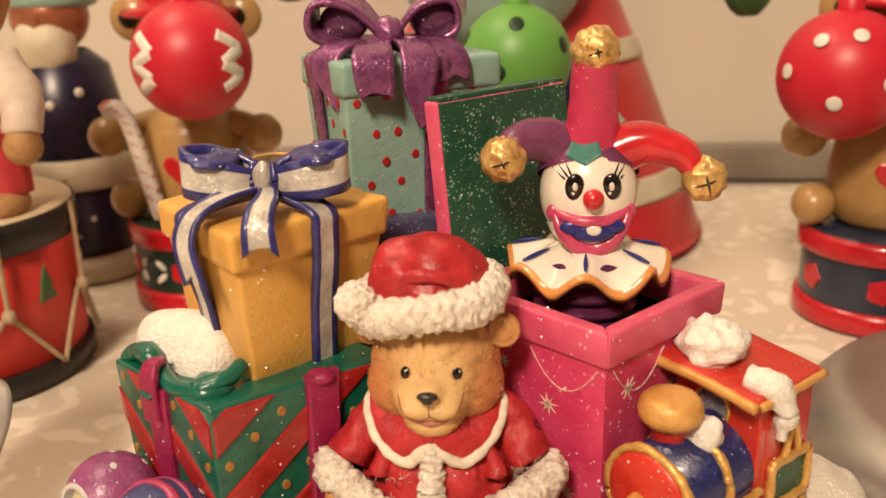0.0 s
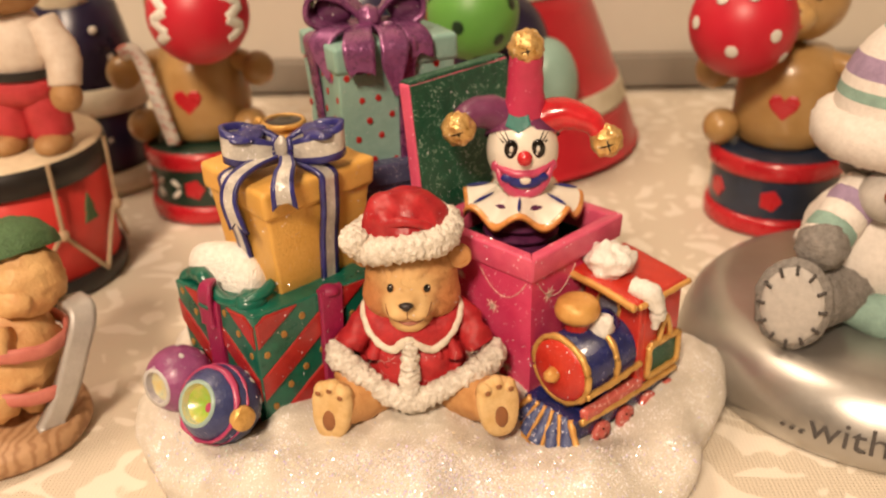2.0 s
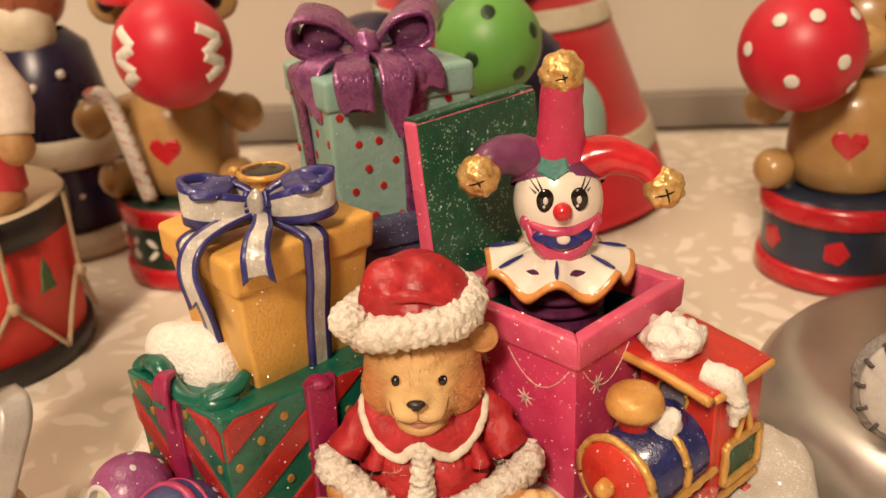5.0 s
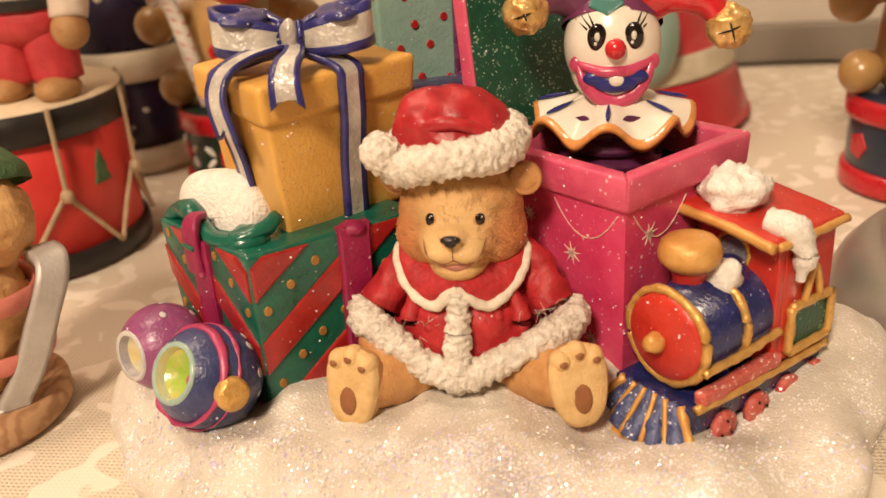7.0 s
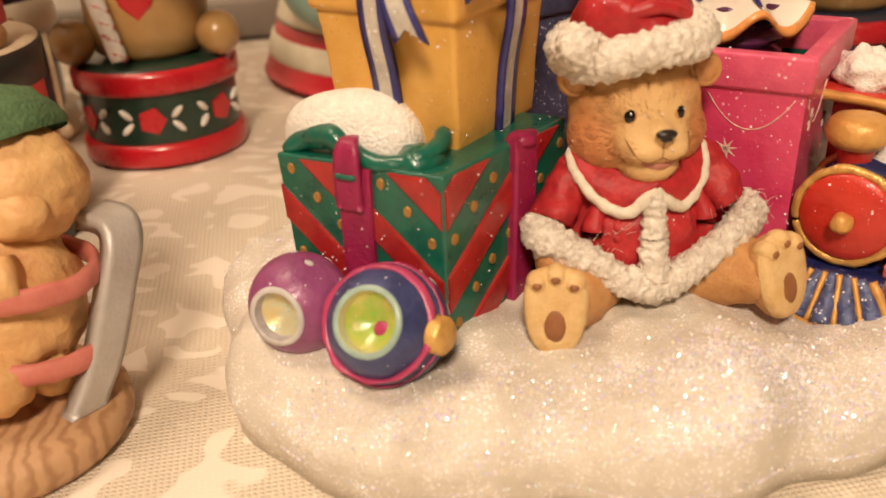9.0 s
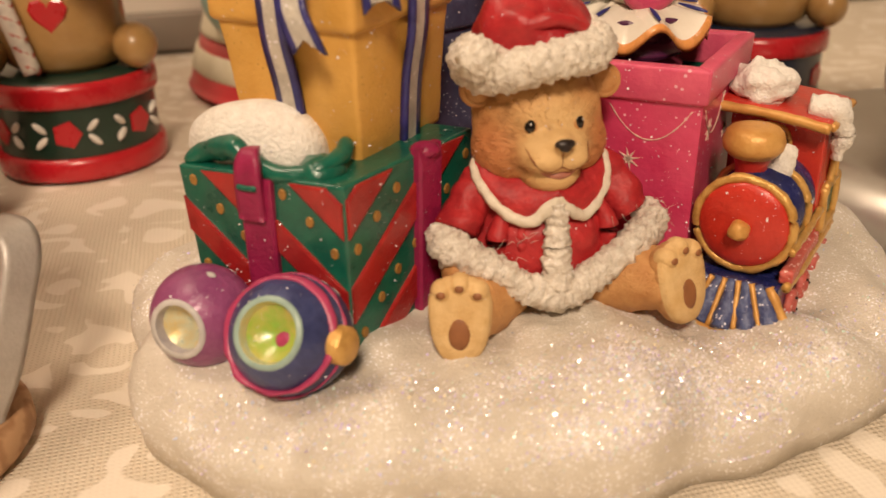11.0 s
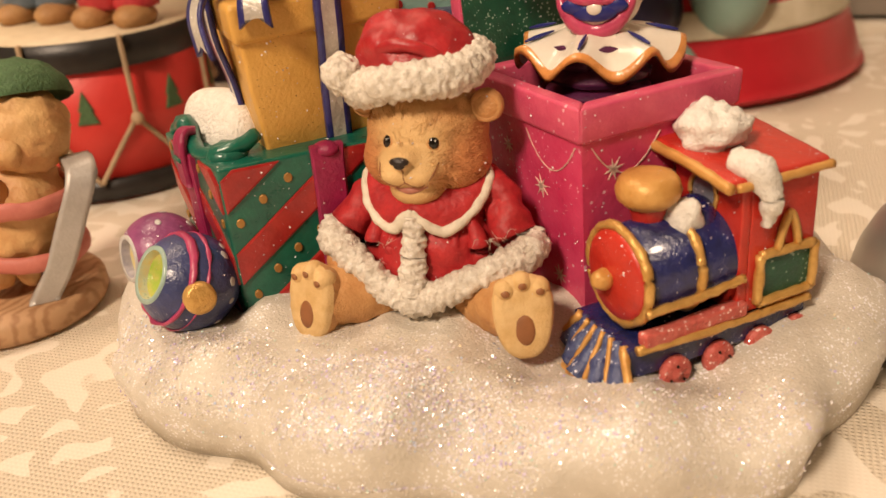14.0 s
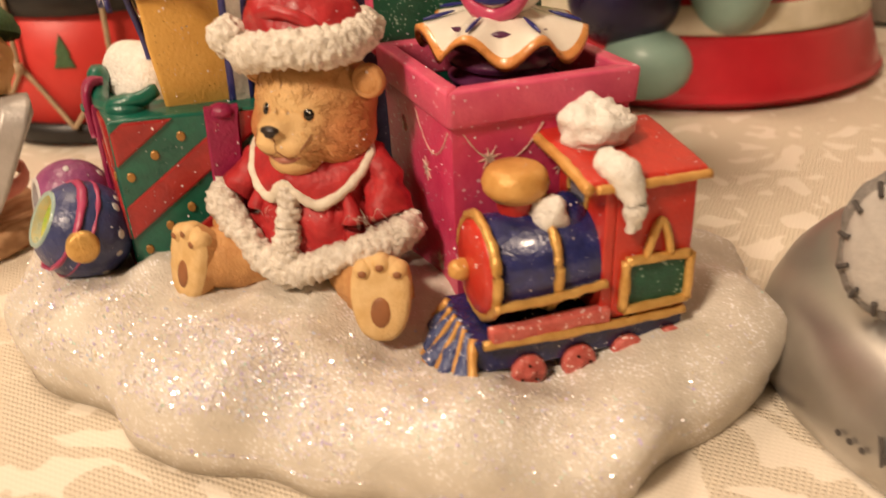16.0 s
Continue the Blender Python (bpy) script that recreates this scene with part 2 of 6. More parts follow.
GREY_PATCH = mat("grey_patch", (0.50, 0.47, 0.43), (0.42, 0.39, 0.36), 0.7, scale=500, bump=0.3)
STITCH = mat("stitch_dark", (0.07, 0.06, 0.055), None, 0.7)
KNIT_WHITE = mat("knit_white", (0.74, 0.69, 0.64), (0.64, 0.59, 0.54), 0.8, scale=600, bump=0.5)
KNIT_LILAC = mat("knit_lilac", (0.36, 0.26, 0.40), None, 0.8, bump=0.5)
KNIT_MINT = mat("knit_mint", (0.27, 0.42, 0.36), None, 0.8, bump=0.5)
CAPE_RED = mat("cape_red", (0.50, 0.018, 0.030), (0.42, 0.012, 0.022), 0.35, scale=60, bump=0.05, coat=0.2)
CAPE_WHITE = mat("cape_trim_white", (0.66, 0.60, 0.46), (0.52, 0.46, 0.32), 0.5, scale=80)
MINT = mat("mint_glaze", (0.30, 0.46, 0.40), (0.24, 0.38, 0.32), 0.35, scale=60, bump=0.05)
NAVY = mat("navy_glaze", (0.022, 0.016, 0.050), (0.012, 0.010, 0.030), 0.3, scale=90, bump=0.05)
COPPER = mat("copper_glaze", (0.42, 0.15, 0.075), None, 0.3, 0.3)
STRIPE_CANE = mat("cane_red", (0.60, 0.16, 0.12), None, 0.4)
WALL = mat("wall_beige", (0.60, 0.545, 0.46), (0.57, 0.515, 0.43), 0.75, scale=8, bump=0.15, bscale=350)
STRIP = mat("skirting_taupe", (0.24, 0.205, 0.165), (0.21, 0.18, 0.145), 0.6, scale=20, bump=0.08, bscale=300)
CEIL = mat("ceiling_white", (0.72, 0.68, 0.62), None, 0.8, scale=6, bump=0.1, bscale=200)
FLOOR = mat("floor_wood", (0.26, 0.15, 0.075), (0.18, 0.10, 0.05), 0.45, scale=9)


def wood_grain():
    m = mat("sawn_wood", (0.50, 0.30, 0.16), (0.36, 0.19, 0.09), 0.55, scale=60, bump=0.3, bscale=500)
    nt = m.node_tree
    w = nt.nodes.new("ShaderNodeTexWave")
    w.inputs["Scale"].default_value, w.inputs["Distortion"].default_value, w.inputs["Detail"].default_value = 120.0, 9.0, 3.0
    nt.links.new(nt.nodes["Texture Coordinate"].outputs["Object"], w.inputs["Vector"])
    nt.links.new(w.outputs["Fac"], nt.nodes["Color Ramp"].inputs["Fac"])
    nt.nodes["Color Ramp"].color_ramp.elements[0].position = 0.05
    return m


def damask():
    """Cream damask: satin leaf shapes on a ribbed ground, told apart by sheen and a touch of tone."""
    m = bpy.data.materials.new("damask_cloth")
    m.use_nodes = True
    nt = m.node_tree
    bsdf = nt.nodes["Principled BSDF"]
    co = nt.nodes.new("ShaderNodeTexCoord").outputs["Object"]
    warp = nt.nodes.new("ShaderNodeTexNoise")
    warp.inputs["Scale"].default_value, warp.inputs["Detail"].default_value = 26.0, 2.5
    nt.links.new(co, warp.inputs["Vector"])
    add = nt.nodes.new("ShaderNodeMix")
    add.data_type, add.blend_type = "RGBA", "LINEAR_LIGHT"
    add.inputs[0].default_value = 0.075
    nt.links.new(co, add.inputs[6])
    nt.links.new(warp.outputs["Color"], add.inputs[7])
    leaf = nt.nodes.new("ShaderNodeTexVoronoi")
    leaf.feature = "DISTANCE_TO_EDGE"
    leaf.inputs["Scale"].default_value = 38.0
    nt.links.new(add.outputs[2], leaf.inputs["Vector"])
    step = nt.nodes.new("ShaderNodeMapRange")
    step.inputs["From Min"].default_value, step.inputs["From Max"].default_value = 0.17, 0.21
    nt.links.new(leaf.outputs["Distance"], step.inputs["Value"])
    mix = nt.nodes.new("ShaderNodeMix")
    mix.data_type = "RGBA"
    mix.inputs[6].default_value, mix.inputs[7].default_value = (0.68, 0.60, 0.48, 1), (0.82, 0.75, 0.64, 1)
    nt.links.new(step.outputs[0], mix.inputs[0])
    nt.links.new(mix.outputs[2], bsdf.inputs["Base Color"])
    rr = nt.nodes.new("ShaderNodeMapRange")
    rr.inputs["To Min"].default_value, rr.inputs["To Max"].default_value = 0.62, 0.33
    nt.links.new(step.outputs[0], rr.inputs["Value"])
    nt.links.new(rr.outputs[0], bsdf.inputs["Roughness"])
    weave = nt.nodes.new("ShaderNodeMath")
    weave.operation = "MULTIPLY"
    for k, axis in enumerate(("X", "Y")):
        rib = nt.nodes.new("ShaderNodeTexWave")
        rib.bands_direction = axis
        rib.inputs["Scale"].default_value, rib.inputs["Distortion"].default_value = 300.0, 0.8
        nt.links.new(co, rib.inputs["Vector"])
        nt.links.new(rib.outputs["Fac"], weave.inputs[k])
    soft = nt.nodes.new("ShaderNodeMapRange")
    soft.inputs["To Min"].default_value, soft.inputs["To Max"].default_value = 0.8, 0.15
    nt.links.new(step.outputs[0], soft.inputs["Value"])
    b = nt.nodes.new("ShaderNodeBump")
    b.inputs["Distance"].default_value = 0.0003
    nt.links.new(soft.outputs[0], b.inputs["Strength"])
    nt.links.new(weave.outputs[0], b.inputs["Height"])
    nt.links.new(b.outputs["Normal"], bsdf.inputs["Normal"])
    return m


def face_paint():
    """Teddy paint: pale round the muzzle, tan further out, ruddy cheeks, with fine streaks."""
    m = mat("teddy_face", (0.62, 0.350, 0.140), (0.50, 0.240, 0.078), 0.58, scale=260, bump=0.5, bscale=2600)
    nt = m.node_tree
    co = nt.nodes["Texture Coordinate"].outputs["Object"]
    bsdf = nt.nodes["Principled BSDF"]
    colour = nt.nodes["Color Ramp"].outputs["Color"]
    for place, near, far, tone, full in (((0.0003, 0.1345, 0.0475), 0.0045, 0.0115, (0.74, 0.50, 0.225), 0.85), ((-0.0095, 0.1420, 0.0450), 0.002, 0.0085, (0.54, 0.205, 0.072), 0.85), ((0.0102, 0.1420, 0.0450), 0.002, 0.0085, (0.54, 0.205, 0.072), 0.85)):
        dist = nt.nodes.new("ShaderNodeVectorMath")
        dist.operation = "DISTANCE"
        dist.inputs[1].default_value = place
        nt.links.new(co, dist.inputs[0])
        amount = nt.nodes.new("ShaderNodeMapRange")
        amount.interpolation_type = "SMOOTHSTEP"
        amount.inputs["From Min"].default_value, amount.inputs["From Max"].default_value = near, far
        amount.inputs["To Min"].default_value, amount.inputs["To Max"].default_value = full, 0.0
        nt.links.new(dist.outputs["Value"], amount.inputs["Value"])
        mix = nt.nodes.new("ShaderNodeMix")
        mix.data_type = "RGBA"
        mix.inputs[7].default_value = (*tone, 1)
        nt.links.new(amount.outputs["Result"], mix.inputs[0])
        nt.links.new(colour, mix.inputs[6])
        colour = mix.outputs[2]
    nt.links.new(colour, bsdf.inputs["Base Color"])
    return m


WOOD = wood_grain()
BEAR_FACE = face_paint()
CLOTH = damask()


# ---- mesh building (millimetres inside, metres outside) ----
def rot_to(d, spin=0.0):
    return (Vector(d).to_track_quat("Z", "Y").to_matrix() @ Matrix.Rotation(radians(spin), 3, "Z"))


def smooth_path(pts, n):
    """n + 1 points on a smooth curve through pts."""
    P = [Vector(p) for p in pts]
    P = [P[0] * 2 - P[1]] + P + [P[-1] * 2 - P[-2]]
    out, segs = [], len(P) - 3
    for k in range(n + 1):
        u = k / n * segs
        i = min(int(u), segs - 1)
        f = u - i
        a, b, c, d = P[i:i + 4]
        out.append(0.5 * (2 * b + (c - a) * f + (2 * a - 5 * b + 4 * c - d) * f * f + (3 * b - a - 3 * c + d) * f ** 3))
    return out


class Shape:
    def __init__(self):
        self.v, self.f, self.m, self.s, self.mats = [], [], [], [], []

    def put(self, verts, faces, material, smooth=True):
        if material not in self.mats:
            self.mats.append(material)
        k, o = self.mats.index(material), len(self.v)
        self.v += [Vector(p) for p in verts]
        self.f += [[o + i for i in f] for f in faces]
        self.m += [k] * len(faces)
        self.s += [smooth] * len(faces)
        return self

    def ball(self, c, r, material, d=None, spin=0.0, seg=24, rings=14, lumps=0.0, freq=0.3, cut=-1.0):
        """An ellipsoid of radii r about c, its z axis along d, lumpy if asked; cut: only the part above that height (-1 to 1)."""
        r = (r, r, r) if isinstance(r, (int, float)) else r
        R = rot_to(d, spin) if d else Matrix.Rotation(radians(spin), 3, "Z")
        c, vs, fs = Vector(c), [], []
        low = math.acos(max(-1, min(1, cut)))
        for i in range(rings + 1):
            th = low * i / rings
            for j in range(seg):
                a = 2 * math.pi * j / seg
                n = Vector((math.sin(th) * math.cos(a), math.sin(th) * math.sin(a), math.cos(th)))
                p = c + R @ Vector((n.x * r[0], n.y * r[1], n.z * r[2]))
                if lumps:
                    p += (R @ n) * lumps * noise.noise(p * freq)
                vs.append(p)
        for i in range(rings):
            for j in range(seg):
                a, b = i * seg + j, i * seg + (j + 1) % seg
                fs.append([a, a + seg, b + seg, b])
        return self.put(vs, fs, material)

    def spot(self, c, r, d, size, material, h=0.25, spin=0.0):
        """A thin painted spot on an ellipsoid of radii r about c, in the direction d."""
        r = (r, r, r) if isinstance(r, (int, float)) else r
        d = Vector(d).normalized()
        k = 1 / math.sqrt(sum((d[i] / r[i]) ** 2 for i in range(3)))
        p = Vector(c) + d * k
        n = Vector([(d[i] * k) / r[i] ** 2 for i in range(3)]).normalized()
        size = (size, size) if isinstance(size, (int, float)) else size
        return self.ball(p, (size[0], size[1], h), material, n, spin, 14, 6)

    def star(self, c, blobs, pick, seg=64, rings=44, power=16, lumps=0.0, freq=0.4):
        """A smooth skin round several ellipsoids (centre, radii) that all hold or overlap the point c; pick(p) gives the material of a face at p."""
        c = Vector(c)
        vs = []
        for i in range(rings + 1):
            th = math.pi * i / rings
            for j in range(seg):
                a = 2 * math.pi * j / seg
                d = Vector((math.sin(th) * math.cos(a), math.sin(th) * math.sin(a), math.cos(th)))
                vs.append(c + d * self.reach(c, d, blobs, power))
        if lumps:
            vs = [p + (p - c).normalized() * lumps * noise.noise(p * freq) for p in vs]
        groups = {}
        for i in range(rings):
            for j in range(seg):
                a, b = i * seg + j, i * seg + (j + 1) % seg
                f = [a, a + seg, b + seg, b]
                m = pick(sum((vs[k] for k in f), Vector()) / 4)
                if m:
                    groups.setdefault(m, []).append(f)
        for m, fs in groups.items():
            used = sorted({k for f in fs for k in f})
            at = {k: n for n, k in enumerate(used)}
            self.put([vs[k] for k in used], [[at[k] for k in f] for f in fs], m)
        return self

    @staticmethod
    def reach(c, d, blobs, power=16):
        """How far a ray from c along d goes before it leaves the smooth union of the ellipsoids."""
        total = 0.0
        for q, r in blobs:
            o = Vector(c) - Vector(q)
            o, e = Vector((o[0] / r[0], o[1] / r[1], o[2] / r[2])), Vector((d[0] / r[0], d[1] / r[1], d[2] / r[2]))
            aa, bb, cc = e.dot(e), o.dot(e), o.dot(o) - 1
            disc_ = bb * bb - aa * cc
            if disc_ > 0:
                t = (-bb + math.sqrt(disc_)) / aa
                if t > 0:
                    total += t ** power
        return total ** (1 / power)

    def tube(self, pts, r, material, seg=10, n=24, lumps=0.0, freq=0.4, closed=False, flat=1.0):
        """A round bar along a smooth curve; r: one radius or several along it."""
        P = smooth_path(list(pts) + ([pts[0]] if closed else []), n)
        rs = [r] if isinstance(r, (int, float)) else list(r)
        vs, fs = [], []
        up = Vector((0, 0, 1))
        for k, p in enumerate(P):
            if closed:
                t = (P[(k + 1) % n] - P[(k - 1) % n]).normalized()
            else:
                t = (P[min(k + 1, n)] - P[max(k - 1, 0)]).normalized()
            side = t.cross(up)
            if side.length < 0.2:
                side = t.cross(Vector((0, 1, 0)))
            side.normalize()
            nrm = side.cross(t)
            u = k / n * (len(rs) - 1)
            i = min(int(u), max(len(rs) - 2, 0))
            rad = rs[i] + (rs[min(i + 1, len(rs) - 1)] - rs[i]) * (u - i)
            for j in range(seg):
                a = 2 * math.pi * j / seg
                o = side * math.cos(a) + nrm * math.sin(a) * flat
                q = p + o * rad
                if lumps:
                    q += o * lumps * noise.noise(q * freq)
                vs.append(q)
        for k in range(n):
            for j in range(seg):
                a, b = k * seg + j, k * seg + (j + 1) % seg
                fs.append([a, b, b + seg, a + seg])
        if not closed:
            fs += [list(range(seg))[::-1], [n * seg + j for j in range(seg)]]
        return self.put(vs, fs, material)

    def lathe(self, profile, c, material, seg=48, d=None, squash=(1, 1), spin=0.0):
        """A turned body: profile of (radius, height) about c."""
        R = rot_to(d) if d else Matrix.Rotation(radians(spin), 3, "Z")
        vs, fs = [], []
        for r, z in profile:
            for j in range(seg):
                a = 2 * math.pi * j / seg
                vs.append(Vector(c) + R @ Vector((r * math.cos(a) * squash[0], r * math.sin(a) * squash[1], z)))
        for i in range(len(profile) - 1):
            for j in range(seg):
                a, b = i * seg + j, i * seg + (j + 1) % seg
                fs.append([a, b, b + seg, a + seg])
        return self.put(vs, fs, material)

    def prism(self, low, high, material, bevel=0.8, wobble=0.0, cuts=3):
        """A box between four low and four high corners, with rounded, slightly uneven edges."""
        bm = bmesh.new()
        vs = [bm.verts.new(p) for p in list(low) + list(high)]
        for f in ((3, 2, 1, 0), (4, 5, 6, 7), (0, 1, 5, 4), (1, 2, 6, 5), (2, 3, 7, 6), (3, 0, 4, 7)):
            bm.faces.new([vs[i] for i in f])
        bmesh.ops.recalc_face_normals(bm, faces=bm.faces)
        if bevel:
            bmesh.ops.bevel(bm, geom=list(bm.edges), offset=bevel, segments=3, profile=0.6, affect="EDGES")
        if wobble:
            bmesh.ops.subdivide_edges(bm, edges=[e for e in bm.edges if e.calc_length() > 3], cuts=cuts, use_grid_fill=True)
            for v in bm.verts:
                v.co += Vector((noise.noise(v.co * 0.13), noise.noise(v.co * 0.13 + Vector((9, 0, 0))), noise.noise(v.co * 0.13 + Vector((0, 9, 0))))) * wobble
        bm.verts.index_update()
        self.put([v.co.copy() for v in bm.verts], [[v.index for v in f.verts] for f in bm.faces], material, bool(bevel))
        bm.free()
        return self

    def patch(self, face, poly, material, h=0.4, sink=0.5):
        """A raised plate on a flat face (corners low-left, low-right, high-right, high-left), outlined in its own 0 to 1 coordinates."""
        a, b, c, d = [Vector(p) for p in face]
        n = (b - a).cross(d - a).normalized()
        pos = [(a * (1 - u) + b * u) * (1 - v) + (d * (1 - u) + c * u) * v for u, v in poly]
        mid = sum(pos, Vector()) / len(pos)
        k = len(pos)
        vs = [p - n * sink for p in pos] + [p + n * h * 0.7 for p in pos] + [mid + (p - mid) * 0.86 + n * h for p in pos]
        fs = [[i, (i + 1) % k, k + (i + 1) % k, k + i] for i in range(k)]
        fs += [[k + i, k + (i + 1) % k, 2 * k + (i + 1) % k, 2 * k + i] for i in range(k)] + [[2 * k + i for i in range(k)]]
        return self.put(vs, fs, material, False)

    def ribbon(self, pts, sides, width, mats, thick=0.5, n=20, edge=0.62, notch=0.0):
        """A band along a curve: sides are its width directions, mats the edge and middle materials; notch: the depth of a forked end."""
        P = smooth_path(pts, n)
        S = smooth_path(sides, n)
        wd = [width] if isinstance(width, (int, float)) else list(width)
        cols = (-1.0, -edge, 0.0, edge, 1.0)
        nc = len(cols)
        top, low = [], []
        for k, p in enumerate(P):
            t = (P[min(k + 1, n)] - P[max(k - 1, 0)]).normalized()
            s = S[k].normalized()
            nn = t.cross(s).normalized()
            u = k / n * (len(wd) - 1)
            i = min(int(u), max(len(wd) - 2, 0))
            w = (wd[i] + (wd[min(i + 1, len(wd) - 1)] - wd[i]) * (u - i)) / 2
            for q, o in enumerate(cols):
                lift = thick * (1.0 if q in (0, nc - 1) else 0.72)
                back = t * (notch * (1 - abs(o)) if k == n else 0.5 * notch * (1 - abs(o)) if k == n - 1 else 0.0)
                top.append(p + s * w * o + nn * lift - back)
                low.append(p + s * w * o - nn * thick - back)
        o = len(top)
        both = top + low
        edges, middle = [], []
        for k in range(n):
            for q in range(nc - 1):
                a = k * nc + q
                side = edges if q in (0, nc - 2) else middle
                side.append([a, a + 1, a + nc + 1, a + nc])
                side.append([o + a, o + a + nc, o + a + nc + 1, o + a + 1])
            a, z = k * nc, k * nc + nc - 1
            edges += [[a, a + nc, o + a + nc, o + a], [z, o + z, o + z + nc, z + nc]]
        for k in (0, n):
            edges += [[k * nc + q, k * nc + q + 1, o + k * nc + q + 1, o + k * nc + q] for q in range(nc - 1)]
        self.put(both, edges, mats[0])
        return self.put(both, middle, mats[1])


def part(name, shape, parent=None, label="", at=None):
    """One mesh object out of a Shape."""
    me = bpy.data.meshes.new(name)
    me.from_pydata([p * 0.001 for p in shape.v], [], shape.f)
    for m in shape.mats:
        me.materials.append(m)
    me.polygons.foreach_set("material_index", shape.m)
    me.polygons.foreach_set("use_smooth", shape.s)
    me.validate()
    me.update()
    ob = new(name, me)
    if parent:
        ob.parent = parent
    if label:
        ob["label"] = label
    return ob


def thing(name, label, category, group=""):
    """An empty that holds a thing's parts."""
    return tagged(new(name), label, category, group)


def disc(u, v, ru, rv, n=10):
    return [(u + ru * math.cos(2 * math.pi * k / n), v + rv * math.sin(2 * math.pi * k / n)) for k in range(n)]


def slab(name, x0, x1, y0, y1, z0, z1, material, bevel=0.0):
    return part(name, Shape().prism([(x0, y0, z0), (x1, y0, z0), (x1, y1, z0), (x0, y1, z0)], [(x0, y0, z1), (x1, y0, z1), (x1, y1, z1), (x0, y1, z1)], material, bevel))


# ---- the room ----
tagged(slab("wall_north", -1600, 1600, 475, 600, -750, 1700, WALL), "plain warm beige painted wall behind the table", "wall", kind="structure")
tagged(slab("wall_south", -1600, 1600, -2300, -2200, -750, 1700, WALL), "plain beige painted wall", "wall", kind="structure")
tagged(slab("wall_west", -1700, -1600, -2200, 475, -750, 1700, WALL), "plain beige painted wall", "wall", kind="structure")
tagged(slab("wall_east", 1600, 1700, -2200, 475, -750, 1700, WALL), "plain beige painted wall", "wall", kind="structure")
tagged(slab("ceiling", -1700, 1700, -2300, 600, 1700, 1760, CEIL), "plain off-white ceiling", "ceiling", kind="structure")
tagged(slab("floor", -1700, 1700, -2300, 600, -800, -750, FLOOR), "brown wooden floor", "floor", kind="structure")
tagged(slab("trim", -1600, 1600, 463, 475, 0.5, 18, STRIP, 1.0), "taupe strip along the foot of the wall", "trim", kind="structure")


def table():
    t = thing("side_table", "long table set against the beige wall under a cream cloth", "table")
    part("tabletop", Shape().prism([(-900, -330, -32), (900, -330, -32), (900, 474, -32), (-900, 474, -32)], [(-900, -330, -2), (900, -330, -2), (900, 474, -2), (-900, 474, -2)], WOOD, 2), t)
    for x in (-860, 820):
        for y in (-300, 430):
            part("leg", Shape().prism([(x, y, -750), (x + 40, y, -750), (x + 40, y + 40, -750), (x, y + 40, -750)], [(x, y, -32), (x + 40, y, -32), (x + 40, y + 40, -32), (x, y + 40, -32)], WOOD, 2), t)


def tablecloth():
    s = Shape()
    nx, ny = 160, 80
    vs = []
    for j in range(ny + 1):
        for i in range(nx + 1):
            x, y = -910 + 1820 * i / nx, -340 + 802 * j / ny
            p = Vector((x, y, 0)) * 0.02
            vs.append((x, y, min(0.0, 0.5 * noise.noise(p) - 0.35)))
    fs = [[j * (nx + 1) + i, j * (nx + 1) + i + 1, (j + 1) * (nx + 1) + i + 1, (j + 1) * (nx + 1) + i] for j in range(ny) for i in range(nx)]
    s.put(vs, fs, CLOTH)
    ob = part("tablecloth", s)
    sol = ob.modifiers.new("thickness", "SOLIDIFY")
    sol.thickness, sol.offset = 0.0008, -1.0
    tagged(ob, "cream damask tablecloth with a satin leaf pattern on the table", "tablecloth")


table()
tablecloth()


# ---- the resin figurine: snowy base, bear, gifts, clown in the box, train ----
figurine = thing("christmas_figurine", "resin figurine of teddy bear among gifts on snowy glitter base", "figurine")
CX, CY = 3.0, 160.0


def base_radius(a):
    c, s = abs(math.cos(a)), abs(math.sin(a))
    r = ((c / 77.0) ** 2.3 + (s / 57.0) ** 2.3) ** (-1 / 2.3)
    return r * (1 + 0.026 * math.sin(7 * a + 0.6) + 0.020 * math.sin(11 * a + 2.0) + 0.008 * math.sin(19 * a))


def base_point(a, u):
    """u = 0 at the middle of the top, 1 at the rim on the cloth."""
    r = base_radius(a)
    if u < 0.72:
        k, z = u / 0.72 * 0.80, 17.5
    else:
        w = (u - 0.72) / 0.28 * math.pi / 2 * 1.18
        k = 0.80 + 0.20 * math.sin(w) - (0.012 if w > 1.7 else 0)
        z = 17.5 * (0.42 + 0.58 * math.cos(w)) if w < math.pi / 2 else 17.5 * 0.42 * (1 - (w - math.pi / 2) / 0.2827)
    x, y = CX + r * k * math.cos(a), CY + r * k * math.sin(a)
    q = Vector((x, y, z * 0.8))
    lump = (3.9 * noise.noise(q * 0.058 + Vector((3, 1, 0))) + 1.2 * noise.noise(q * 0.13) + 0.35 * noise.noise(q * 0.5)) * min(1.0, max(0.0, z / 8.0))
    lump -= z / 17.5 * (7.0 * math.exp(-((x - 50) ** 2 + (y - 132) ** 2) / 420) + 3.5 * math.exp(-((x + 50) ** 2 + (y - 124) ** 2) / 260) + 3.2 * math.exp(-((x + 19) ** 2 + (y - 124) ** 2) / 150) + 3.2 * math.exp(-((x - 20) ** 2 + (y - 125) ** 2) / 150) - 2.4 * math.exp(-((x - 1) ** 2 / 150 + (y - 126) ** 2 / 160)) - 1.6 * math.exp(-((x + 33) ** 2 / 120 + (y - 128) ** 2 / 90)))
    x += math.cos(a) * lump * 0.5
    y += math.sin(a) * lump * 0.5
    return Vector((x, y, max(0.0, z + lump)))


